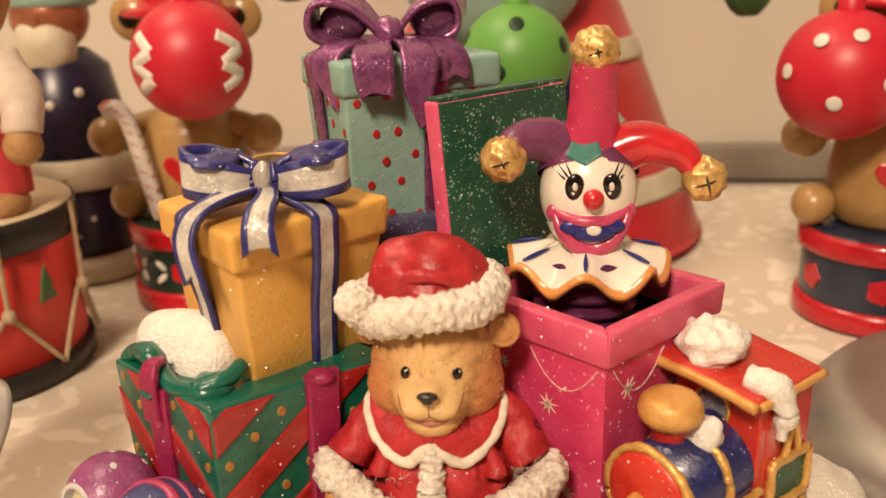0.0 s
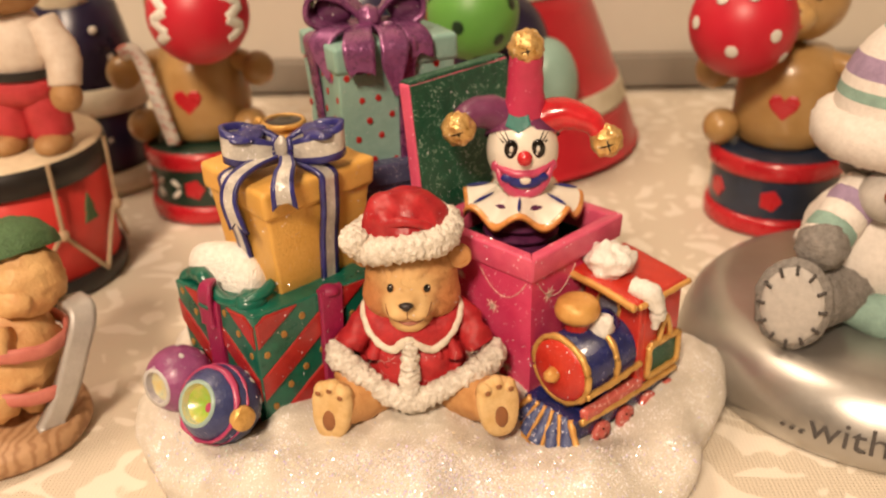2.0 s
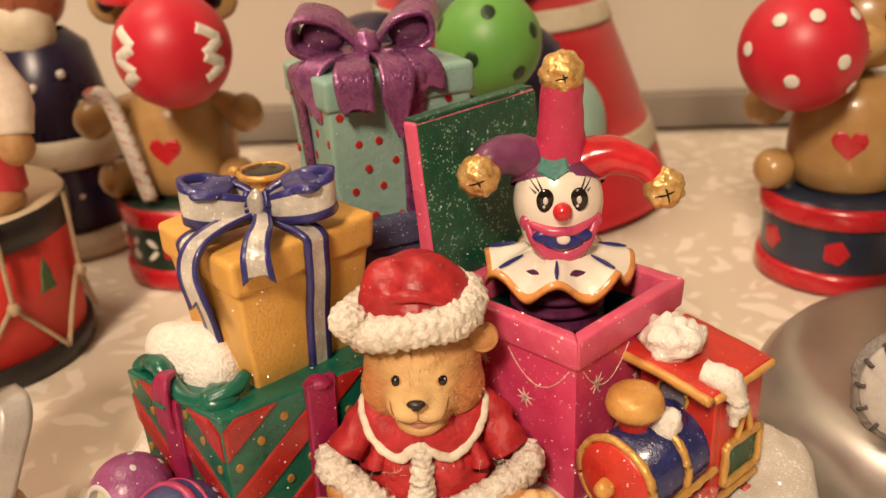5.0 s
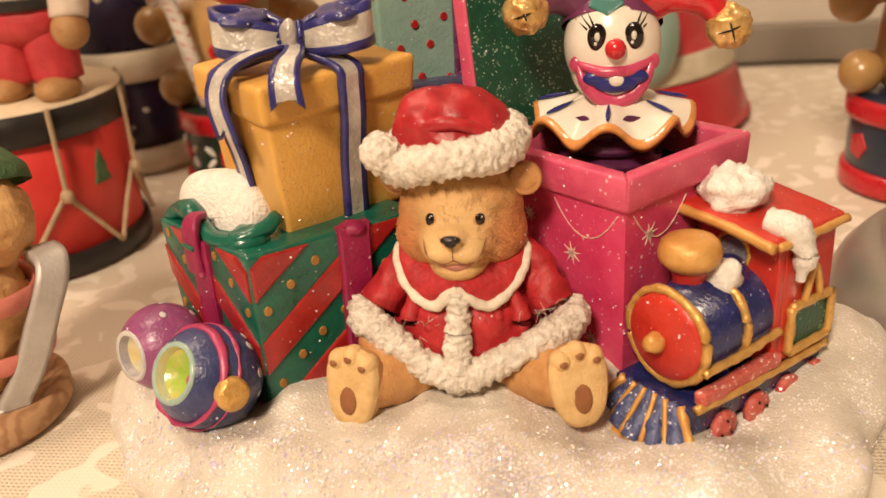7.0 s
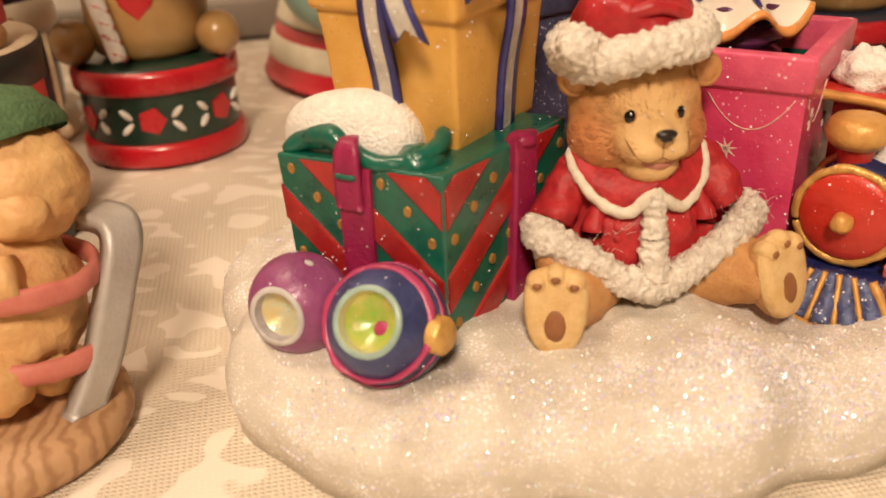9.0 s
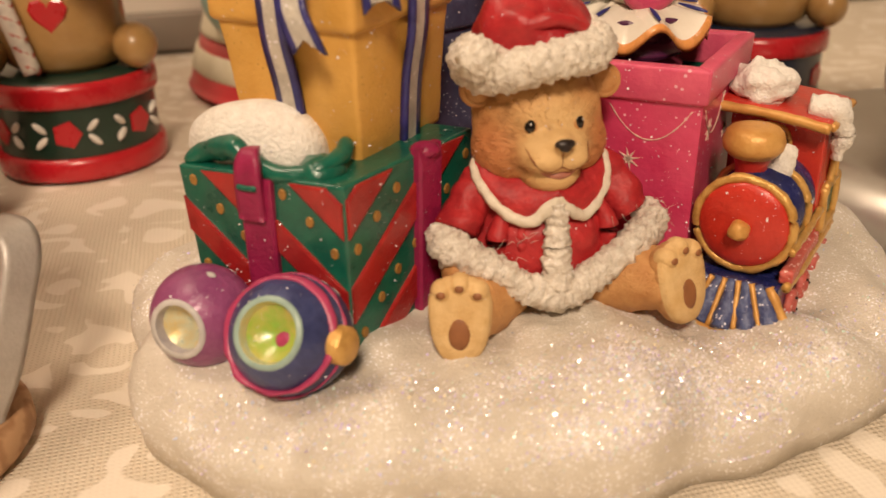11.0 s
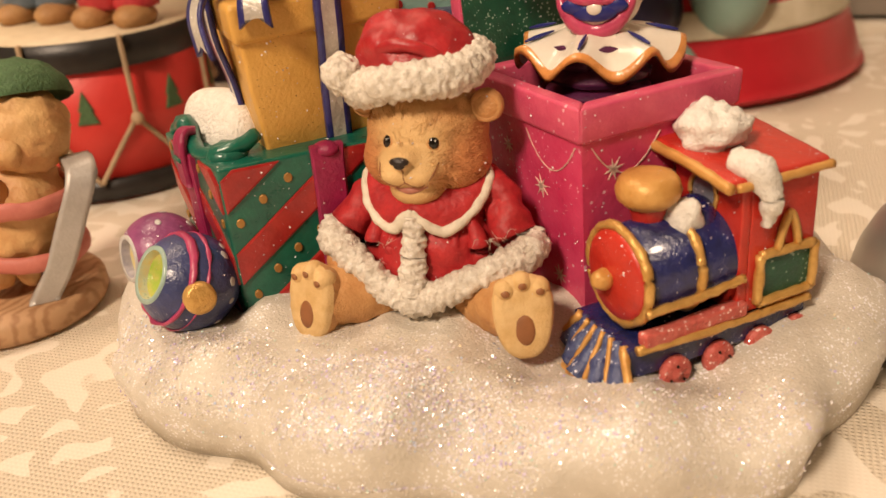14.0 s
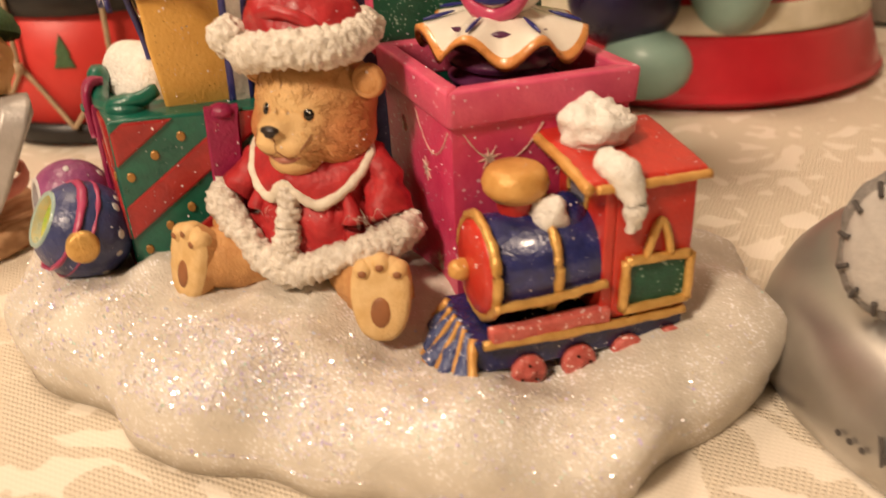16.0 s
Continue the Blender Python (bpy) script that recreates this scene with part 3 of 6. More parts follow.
def snow_base():
    s, na, nu = Shape(), 150, 46
    vs = [base_point(2 * math.pi * j / na, i / nu) for i in range(nu + 1) for j in range(na)]
    fs = [[i * na + j, (i + 1) * na + j, (i + 1) * na + (j + 1) % na, i * na + (j + 1) % na] for i in range(nu) for j in range(na)]
    fs.append([nu * na + j for j in range(na)][::-1])
    s.put(vs, fs, SNOW)
    return part("snow_base", s, figurine, "lumpy white snow base covered in glitter")


def glitter():
    rnd = random.Random(4)
    for count, material, small, large in ((15000, GLITTER, 0.07, 0.30), (6500, GLITTER_FOIL, 0.09, 0.38)):
        vs, fs = [], []
        while len(fs) < count:
            a = rnd.gauss(-math.pi / 2, 0.80)
            u = min(0.97, max(0.45, rnd.gauss(0.80, 0.11)))
            p = base_point(a, u)
            if rnd.random() > 0.35 + 1.2 * noise.noise(p * 0.09 + Vector((5, 2, 0))) + 0.6 * math.exp(-((p.x - 8) / 30) ** 2):
                continue
            n = (base_point(a, u - 0.02) - base_point(a, u + 0.02)).cross(base_point(a + 0.02, u) - base_point(a - 0.02, u)).normalized()
            if n.z < -0.3:
                n = -n
            n = (n + Vector((rnd.gauss(0, 0.5), rnd.gauss(0, 0.5), rnd.gauss(0, 0.5)))).normalized()
            t = n.orthogonal().normalized()
            b = n.cross(t)
            r = small + (large - small) * rnd.random() ** 2.2
            p += n * 0.22
            o = len(vs)
            vs += [p + t * r, p + b * r * 0.8, p - t * r, p - b * r * 0.8]
            fs.append([o, o + 1, o + 2, o + 3])
        ob = part("glitter", Shape().put(vs, fs, material, False), figurine, "tiny iridescent glitter flakes on the snow")
        ob["kind"] = "stuff"


def dust(parent, obs, count, seed, zmin=0.0, big=0.26):
    """Loose glitter flakes strewn over the outer faces of some meshes."""
    rnd = random.Random(seed)
    tris = []
    for ob in obs:
        for p in ob.data.polygons:
            if p.normal.y < 0.45 and p.normal.z > -0.6 and p.center.z * 1000 > zmin:
                tris.append((p.area, p.center * 1000, p.normal.copy(), [ob.data.vertices[i].co * 1000 for i in p.vertices]))
    vs, fs = [], []
    picks = rnd.choices(range(len(tris)), [t[0] for t in tris], k=count)
    for i in picks:
        _, c, n, co = tris[i]
        if rnd.random() > 0.45 + 1.3 * noise.noise(c * 0.11 + Vector((seed, 0, 0))):
            continue
        k = rnd.randrange(len(co))
        a, b = rnd.random(), rnd.random()
        if a + b > 1:
            a, b = 1 - a, 1 - b
        p = c + (co[k] - c) * a + (co[(k + 1) % len(co)] - c) * b + n * 0.16
        n = (n + Vector((rnd.gauss(0, 0.4), rnd.gauss(0, 0.4), rnd.gauss(0, 0.4)))).normalized()
        t = n.orthogonal().normalized()
        q = n.cross(t)
        r = 0.055 + (big - 0.055) * rnd.random() ** 3.2
        o = len(vs)
        vs += [p + t * r, p + q * r, p - t * r, p - q * r]
        fs.append([o, o + 1, o + 2, o + 3])
    ob = part("glitter", Shape().put(vs, fs, GLITTER, False), parent, "loose iridescent glitter flakes")
    ob["kind"] = "stuff"


def bear():
    s = Shape()

    def back(p, lift=0.0):
        """Sets a place on the coat's front further in."""
        return Vector((p[0], p[1] + 6.0 * max(0.0, min(1.0, (150 - p[1]) / 22)), p[2] + lift))

    # legs, and feet with flat soles, pads and toes
    for hip, knee, foot, d in (((-5, 145, 20.0), (-11.5, 138, 20.4), (-17.6, 131.6, 21.6), (-0.34, -0.91, 0.22)), ((7, 145, 20.0), (14.0, 138.6, 20.4), (20.2, 132.0, 22.2), (0.33, -0.90, 0.27))):
        s.tube([hip, knee, foot], (6.4, 6.3, 5.9, 5.4), BEAR, 22, 24, 0.5, 0.5)
        d = Vector(d).normalized()
        up = (Vector((0, 0, 1)) - d * d.z).normalized()
        side = up.cross(d).normalized() * -1
        f = Vector(foot) + d * 1.0
        R = Matrix((side, up, d)).transposed()
        vs, fs, na = [], [], 40
        for k, (grow, h) in enumerate(((0.86, -2.6), (1.0, -1.0), (1.04, 0.9), (1.0, 1.9), (0.90, 2.5), (0.6, 2.55), (0.02, 2.55))):
            for q in range(na):
                a = 2 * math.pi * q / na
                x, y = math.cos(a), math.sin(a)
                x, y = 4.9 * math.copysign(abs(x) ** 0.8, x), 7.1 * math.copysign(abs(y) ** 0.8, y)
                x *= 1.0 + 0.02 * y
                p = f + R @ Vector((x * grow, y * grow - 0.4, h))
                vs.append(p + d * 0.25 * noise.noise(p * 0.7))
        for k in range(6):
            for q in range(na):
                a, b = k * na + q, k * na + (q + 1) % na
                fs.append([a, b, b + na, a + na])
        s.put(vs, fs[:na * 2], BEAR)
        s.put(vs, fs[na * 2:], BEAR_PALE)
        s.ball(f + R @ Vector((0, -2.4, 2.5)), (1.75, 2.7, 0.32), PAD, d, 0, 20, 8)
        for o, h in ((-2.9, 4.7), (0.0, 5.8), (2.9, 4.7)):
            s.ball(f + R @ Vector((o, h - 0.3, 1.0)), (1.9, 2.0, 2.2), BEAR_PALE, d, 0, 18, 12)
            s.ball(f + R @ Vector((o * 1.0, h - 0.6, 3.0)), (0.78, 0.68, 0.34), PAD, d, 0, 12, 6)
    # coat, with sleeves that run into the fur hem
    s.star((1, 148, 31), (((0.8, 149.5, 30), (12.6, 12.4, 13.4)), ((0.8, 145.8, 27.0), (13.6, 10.4, 9.0)), ((0.8, 147, 37), (10.6, 9.2, 7))), lambda p: SANTA_RED, 56, 36, 14, 1.3, 0.24)
    for sx, x0 in ((-1, 0.0), (1, 2.0)):
        s.tube([(x0 + sx * 7.4, 148, 39.5), (x0 + sx * 11.4, 145.6, 36.6), (x0 + sx * 14.8, 142.8, 31.2)], (3.8, 3.7, 3.9), SANTA_RED, 22, 26, 1.3, 0.34)
        s.tube([(x0 + sx * 7.0, 140.6, 36), (x0 + sx * 9.0, 139.2, 30.5), (x0 + sx * 8.0, 138.8, 26.5)], (1.0, 2.0, 0.9), SANTA_RED, 12, 16, 0.4, 0.4)
        s.tube([(x0 + sx * 4.2, 139.0, 35), (x0 + sx * 5.2, 137.9, 30), (x0 + sx * 4.4, 137.6, 26)], (0.6, 1.3, 0.6), SANTA_RED, 10, 14, 0.3, 0.4)
    s.ball((-15.6, 139.0, 25.5), (3.2, 3.4, 3.4), BEAR, lumps=0.4, freq=0.5)
    # fur hem and front band
    hem = [(-17.6, 141.0, 32.0), (-17.4, 136.5, 30.2), (-13.6, 132.6, 28.2), (-9.2, 130.0, 25.6), (-5.0, 128.2, 23.0), (0.2, 127.6, 21.6), (5.4, 128.2, 23.2), (10.6, 130.0, 25.6), (15.8, 133.0, 27.6), (19.8, 137.0, 29.4), (20.2, 142.5, 30.6)]
    s.tube([back(p) for p in hem], (2.4, 3.3, 2.9, 2.6, 2.6, 3.0, 2.6, 2.6, 2.9, 3.2, 2.4), FUR_WHITE, 22, 170, 1.0, 1.0)
    s.tube([back(p) for p in ((0.2, 131.4, 37.0), (0.2, 130.2, 32), (0.0, 128.8, 27), (0.0, 127.4, 22.6))], (1.9, 2.1, 2.4, 2.6), FUR_WHITE, 20, 80, 0.9, 1.0)
    # collar with its cream edge
    for k in (-1, 1):
        edge = [back((0.4 + k * x * 0.95, y, z - 0.3)) for x, y, z in ((10.2, 148, 44.0), (12.2, 142.5, 41.5), (10.9, 137.0, 38.0), (7.8, 133.6, 35.2), (4.6, 131.8, 34.4), (2.0, 130.8, 36.4), (0.0, 130.6, 38.4))]
        neck = [back((0.4 + k * x * 0.95, y, z)) for x, y, z in ((8.0, 148, 45.0), (8.2, 143.5, 43.0), (7.4, 139.6, 41.2), (5.6, 136.6, 40.4), (3.6, 134.4, 40.0), (1.6, 132.8, 39.8), (0.0, 132.2, 39.8))]
        E, N = smooth_path(edge, 40), smooth_path(neck, 40)
        mid = Vector((0.9, 148, 36))
        vs, fs = [], []
        for a, b in zip(E, N):
            for q in range(7):
                t = q / 6
                p = a * (1 - t) + b * t
                vs.append(p + (p - mid).normalized() * (1.2 * math.sin(math.pi * t) + 0.25 * noise.noise(p * 0.4)))
        for r in range(40):
            for q in range(6):
                o = r * 7 + q
                fs.append([o, o + 1, o + 8, o + 7])
        s.put(vs, fs, SANTA_RED)
        s.tube(edge, (0.7, 0.85, 0.9, 1.0, 1.1, 1.1, 0.9), TRIM_CREAM, 10, 50, 0.35, 0.6)
    # head: one smooth skin over skull, cheeks, muzzle lobes and chin
    C = Vector((0.5, 146.0, 47.5))
    blobs = [((0.5, 147.2, 49.4), (11.0, 9.9, 10.4)), ((-4.4, 145.6, 44.8), (6.8, 7.0, 6.0)), ((5.4, 145.6, 44.8), (6.8, 7.0, 6.0)), ((0.3, 140.4, 45.6), (6.8, 6.2, 4.6)),
             ((0.2, 138.6, 47.6), (2.7, 6.0, 2.1)), ((-1.9, 137.8, 44.9), (3.2, 4.4, 2.3)), ((2.4, 137.8, 44.9), (3.2, 4.4, 2.3)), ((0.4, 140.2, 41.2), (5.0, 5.2, 3.2))]

    def skin(x, y, z):
        """The place on the head's skin in the direction of a point."""
        d = (Vector((x, y, z)) - C).normalized()
        return C + d * Shape.reach(C, d, blobs, 22), d

    s.star(C, blobs, lambda p: BEAR_FACE, 84, 60, 22, 0.25, 0.5)
    def front(x, z):
        """The place on the front of the face at x and z."""
        y = 138.0
        for _ in range(8):
            y = skin(x, y, z)[0].y
        return Vector((x, y, z))

    # smiling mouth: a pink lower lip, the line of the smile, and the line from nose to lip
    s.tube([front(x, z) + Vector((0, 0.25, 0)) for x, z in ((-2.8, 42.9), (-1.2, 42.3), (0.4, 42.1), (2.0, 42.3), (3.6, 42.9))], (0.2, 0.6, 0.7, 0.6, 0.2), MOUTH, 10, 24)
    smile = [front(x, z) + Vector((0, -0.06, 0)) for x, z in ((-5.0, 46.8), (-4.3, 45.0), (-2.4, 43.2), (-0.9, 43.3), (0.3, 43.9), (1.5, 43.3), (3.0, 43.2), (4.9, 45.0), (5.7, 46.9))]
    s.tube(smile, (0.08, 0.18, 0.2, 0.18, 0.14, 0.18, 0.2, 0.18, 0.08), PAD, 6, 44)
    s.tube([front(0.2, z) + Vector((0, -0.05, 0)) for z in (47.0, 46.0, 45.0, 43.9)], 0.14, PAD, 6, 14)
    tip, _ = skin(0.1, 131.4, 48.0)
    s.ball(tip + Vector((0, 0.1, 0.25)), (1.75, 0.95, 0.78), NOSE)
    s.ball(tip + Vector((0, 0.0, -0.35)), (1.0, 0.8, 0.7), NOSE)
    for x in (-4.3, 5.1):
        p, d = skin(x, 137.2, 50.2)
        s.ball(p - d * 0.25, (1.25, 1.45, 0.5), BEAR, tuple(d), 0, 20, 10)
        s.ball(p - d * 0.15, (1.0, 1.2, 0.64), BLACK, tuple(d), 0, 20, 12)
        # the eye's glint, set on as a small white dot
        s.ball(p + d * 0.46 + Vector((0.22, 0, 0.32)), (0.17, 0.19, 0.07), PAINT_WHITE, tuple(d), 0, 8, 6)
    for x, z in ((-10.2, 54.6), (12.0, 54.2)):
        s.ball((x, 146.0, z), (3.0, 3.0, 1.8), BEAR, (0.12 if x > 0 else -0.12, -1, 0.1), 0, 28, 16)
        s.lathe([(2.8, 1.1), (2.3, 1.7), (1.8, 1.1), (1.0, 0.7), (0.01, 0.6)], (x, 146.0, z), BEAR, 28, (0.12 if x > 0 else -0.12, -1, 0.1))
    # fur strokes that fan out from the face over cheeks and brow, and down the legs
    rnd = random.Random(11)
    for k in range(1500):
        d = Vector((rnd.uniform(-1, 1), -rnd.uniform(0.05, 1), rnd.uniform(-0.75, 0.6))).normalized()
        if abs(d.x) < 0.30 and d.z < 0.2:
            continue
        p, d = skin(*(C + d * 10))
        t = p - Vector((0.4, 131, 47))
        t = (t - d * t.dot(d)).normalized() * rnd.uniform(0.8, 1.6)
        q, _ = skin(*(p + t))
        s.tube([p - d * 0.03, (p + q) / 2 + d * 0.10, q - d * 0.04], (0.04, 0.10, 0.02), BEAR_FACE, 4, 3)
    # hat: soft crown with a turned-over fold, lumpy fur brim, pompom
    R = Matrix.Rotation(radians(-8), 3, "Y")
    H = Vector((-0.4, 147.0, 60.0))
    s.star(H + Vector((0.3, 0.6, 0)), [(H + Vector((0.5, 0.8, -0.5)), (10.4, 9.8, 10.8)), (H + Vector((-3.5, -1.5, 4.0)), (6.4, 6.2, 6.0)), (H + Vector((3.4, -2.4, 2.4)), (5.6, 6.0, 5.0))], lambda p: HAT_RED if p.z > 58.5 else None, 72, 50, 16, 1.3, 0.22)
    s.tube([(-8.2, 141.6, 63.6), (-4.0, 139.6, 65.6), (0.8, 138.9, 66.2), (5.2, 140.0, 64.4), (7.8, 142.0, 62.0)], (0.3, 1.0, 1.3, 1.0, 0.3), HAT_RED, 14, 36, 0.5, 0.3)
    ring = [H + R @ Vector((10.5 * math.cos(a), 9.8 * math.sin(a), 0.5 * math.sin(3 * a))) for a in [2 * math.pi * k / 14 for k in range(14)]]
    s.tube(ring, (3.2, 3.0, 3.4, 3.1, 3.6, 3.4, 3.0, 3.3, 3.2), FUR_WHITE, 30, 240, 0.9, 0.9, closed=True)
    s.ball((-11.7, 140.4, 60.9), (3.5, 3.4, 3.5), FUR_WHITE, lumps=0.9, freq=1.0, seg=44, rings=30)
    return part("teddy_bear", s, figurine, "tan teddy bear seated in a red coat and hat with white fur trim")


def lerp(a, b, t):
    return Vector(a) * (1 - t) + Vector(b) * t


def green_gift():
    F, L, R = Vector((-35.2, 132.2, 0)), Vector((-59.0, 152.0, 0)), Vector((-8.5, 154.5, 0))
    B = L + R - F
    z0, z1 = 13.0, 45.5
    mid = (L + R) / 2
    lo = [mid + (p - mid) * 0.93 + Vector((0, 0, z0)) for p in (F, R, B, L)]
    hi = [p + Vector((0, 0, z1)) for p in (F, R, B, L)]
    g = part("gift_box", Shape().prism(lo, hi, GREEN, 0.7, 0.35, 4), figurine, "green gift with red chevrons, gold spots and magenta ribbon, snow on top")
    right = (lo[0], lo[1], hi[1], hi[0])
    left = (lo[3], lo[0], hi[0], hi[3])

    def cut(poly, inside, at):
        out = []
        for i in range(len(poly)):
            p, q = poly[i], poly[(i + 1) % len(poly)]
            if inside(p):
                out.append(p)
            if inside(p) != inside(q):
                t = at(p, q)
                out.append((p[0] + (q[0] - p[0]) * t, p[1] + (q[1] - p[1]) * t))
        return out

    def clip(poly):
        for inside, at in ((lambda p: p[0] >= 0.01, lambda p, q: (0.01 - p[0]) / (q[0] - p[0])), (lambda p: p[0] <= 0.99, lambda p, q: (0.99 - p[0]) / (q[0] - p[0])),
                           (lambda p: p[1] >= 0.02, lambda p, q: (0.02 - p[1]) / (q[1] - p[1])), (lambda p: p[1] <= 0.985, lambda p, q: (0.985 - p[1]) / (q[1] - p[1]))):
            if poly:
                poly = cut(poly, inside, at)
        return poly

    rnd = random.Random(3)
    for z in (0.72, 0.26, -0.20, -0.66):
        for face, slope in ((right, 1), (left, -1)):
            a, b, w = (z, z + 0.80, 0.20) if slope > 0 else (z + 0.86, z, 0.18)
            poly = clip([(0, a), (1, b), (1, b + w), (0, a + w)])
            if len(poly) > 2:
                part("stripe", Shape().patch(face, poly, STRIPE_RED, 0.55), g)
    for face, slope in ((right, 1), (left, -1)):
        for z in (0.60, 0.13, -0.32):
            for k in range(7):
                u = 0.08 + 0.14 * k + rnd.uniform(-0.02, 0.02)
                v = z + (0.80 * u if slope > 0 else 0.86 * (1 - u)) + rnd.uniform(-0.02, 0.02)
                if 0.05 < v < 0.95:
                    part("spot", Shape().patch(face, disc(u, v, 0.024, 0.030, 8), GOLD_DOT, 0.35), g)
    rib = Shape().patch(right, [(0.50, -0.02), (0.68, -0.02), (0.68, 1.03), (0.50, 1.03)], MAGENTA, 1.5)
    rib.ball(lerp(hi[0], hi[1], 0.59), (2.6, 2.2, 1.5), MAGENTA)
    part("ribbon", rib, g)
    part("ribbon", Shape().patch(left, [(0.36, 0.0), (0.56, 0.0), (0.60, 0.99), (0.40, 0.99)], MAGENTA, 1.2), g)
    loop = Shape()
    q = lerp(hi[3], hi[0], 0.48)
    along = (hi[0] - hi[3]).normalized()
    loop.ribbon([q + Vector((-0.7, -1.0, -7)), q + Vector((-0.8, -1.2, -1)), q + Vector((-0.6, -0.8, 2.0)), q + Vector((0.0, 0.2, 3.4)), q + Vector((1.2, 2.0, 3.2))], [along] * 5, (4.6, 4.6, 4.2, 3.0, 1.2), (MAGENTA, MAGENTA), 0.7)
    loop.tube([q - along * 1.7 + Vector((-1.2, -1.8, -1.4)), q + Vector((-1.25, -1.9, -1.5)), q + along * 1.7 + Vector((-1.2, -1.8, -1.4))], 0.5, GREEN, 6, 8)
    part("ribbon_end", loop, g)
    # crumpled paper edge and the heap of snow on top
    wave = Shape()
    a0, a1 = hi[3] + Vector((1.5, 0.6, 0)), hi[0] + Vector((-5, 3.5, 0))
    wave.tube([a0, lerp(a0, a1, 0.12) + Vector((0.9, 1.3, 1.4)), lerp(a0, a1, 0.3) + Vector((0.8, 1.2, 2.8)), lerp(a0, a1, 0.42) + Vector((0.8, 1.2, 2.9)), lerp(a0, a1, 0.60) + Vector((0.5, 0.8, 0.8)), lerp(a0, a1, 0.85) + Vector((1, 1, 0.2)), a1 + Vector((4, 3, 1.4)), a1 + Vector((8, 8, 3.0))],
              (1.0, 1.5, 2.1, 2.1, 1.6, 1.3, 1.5, 1.2), GREEN, 12, 48, 0.7, 0.35)
    wave.ball(a1 + Vector((3, 4.5, 0)), (4.0, 4.0, 2.6), GREEN, lumps=0.6, freq=0.5)
    part("paper_edge", wave, g, "crumpled green paper edge")
    heap = Shape()
    heap.ball((-45.6, 153.6, 45.6), (13.0, 6.9, 8.6), SNOW_PUFF, None, -32, 40, 24, 1.0, 0.12)
    part("snow_cap", heap, g, "white snow heaped on the gift")


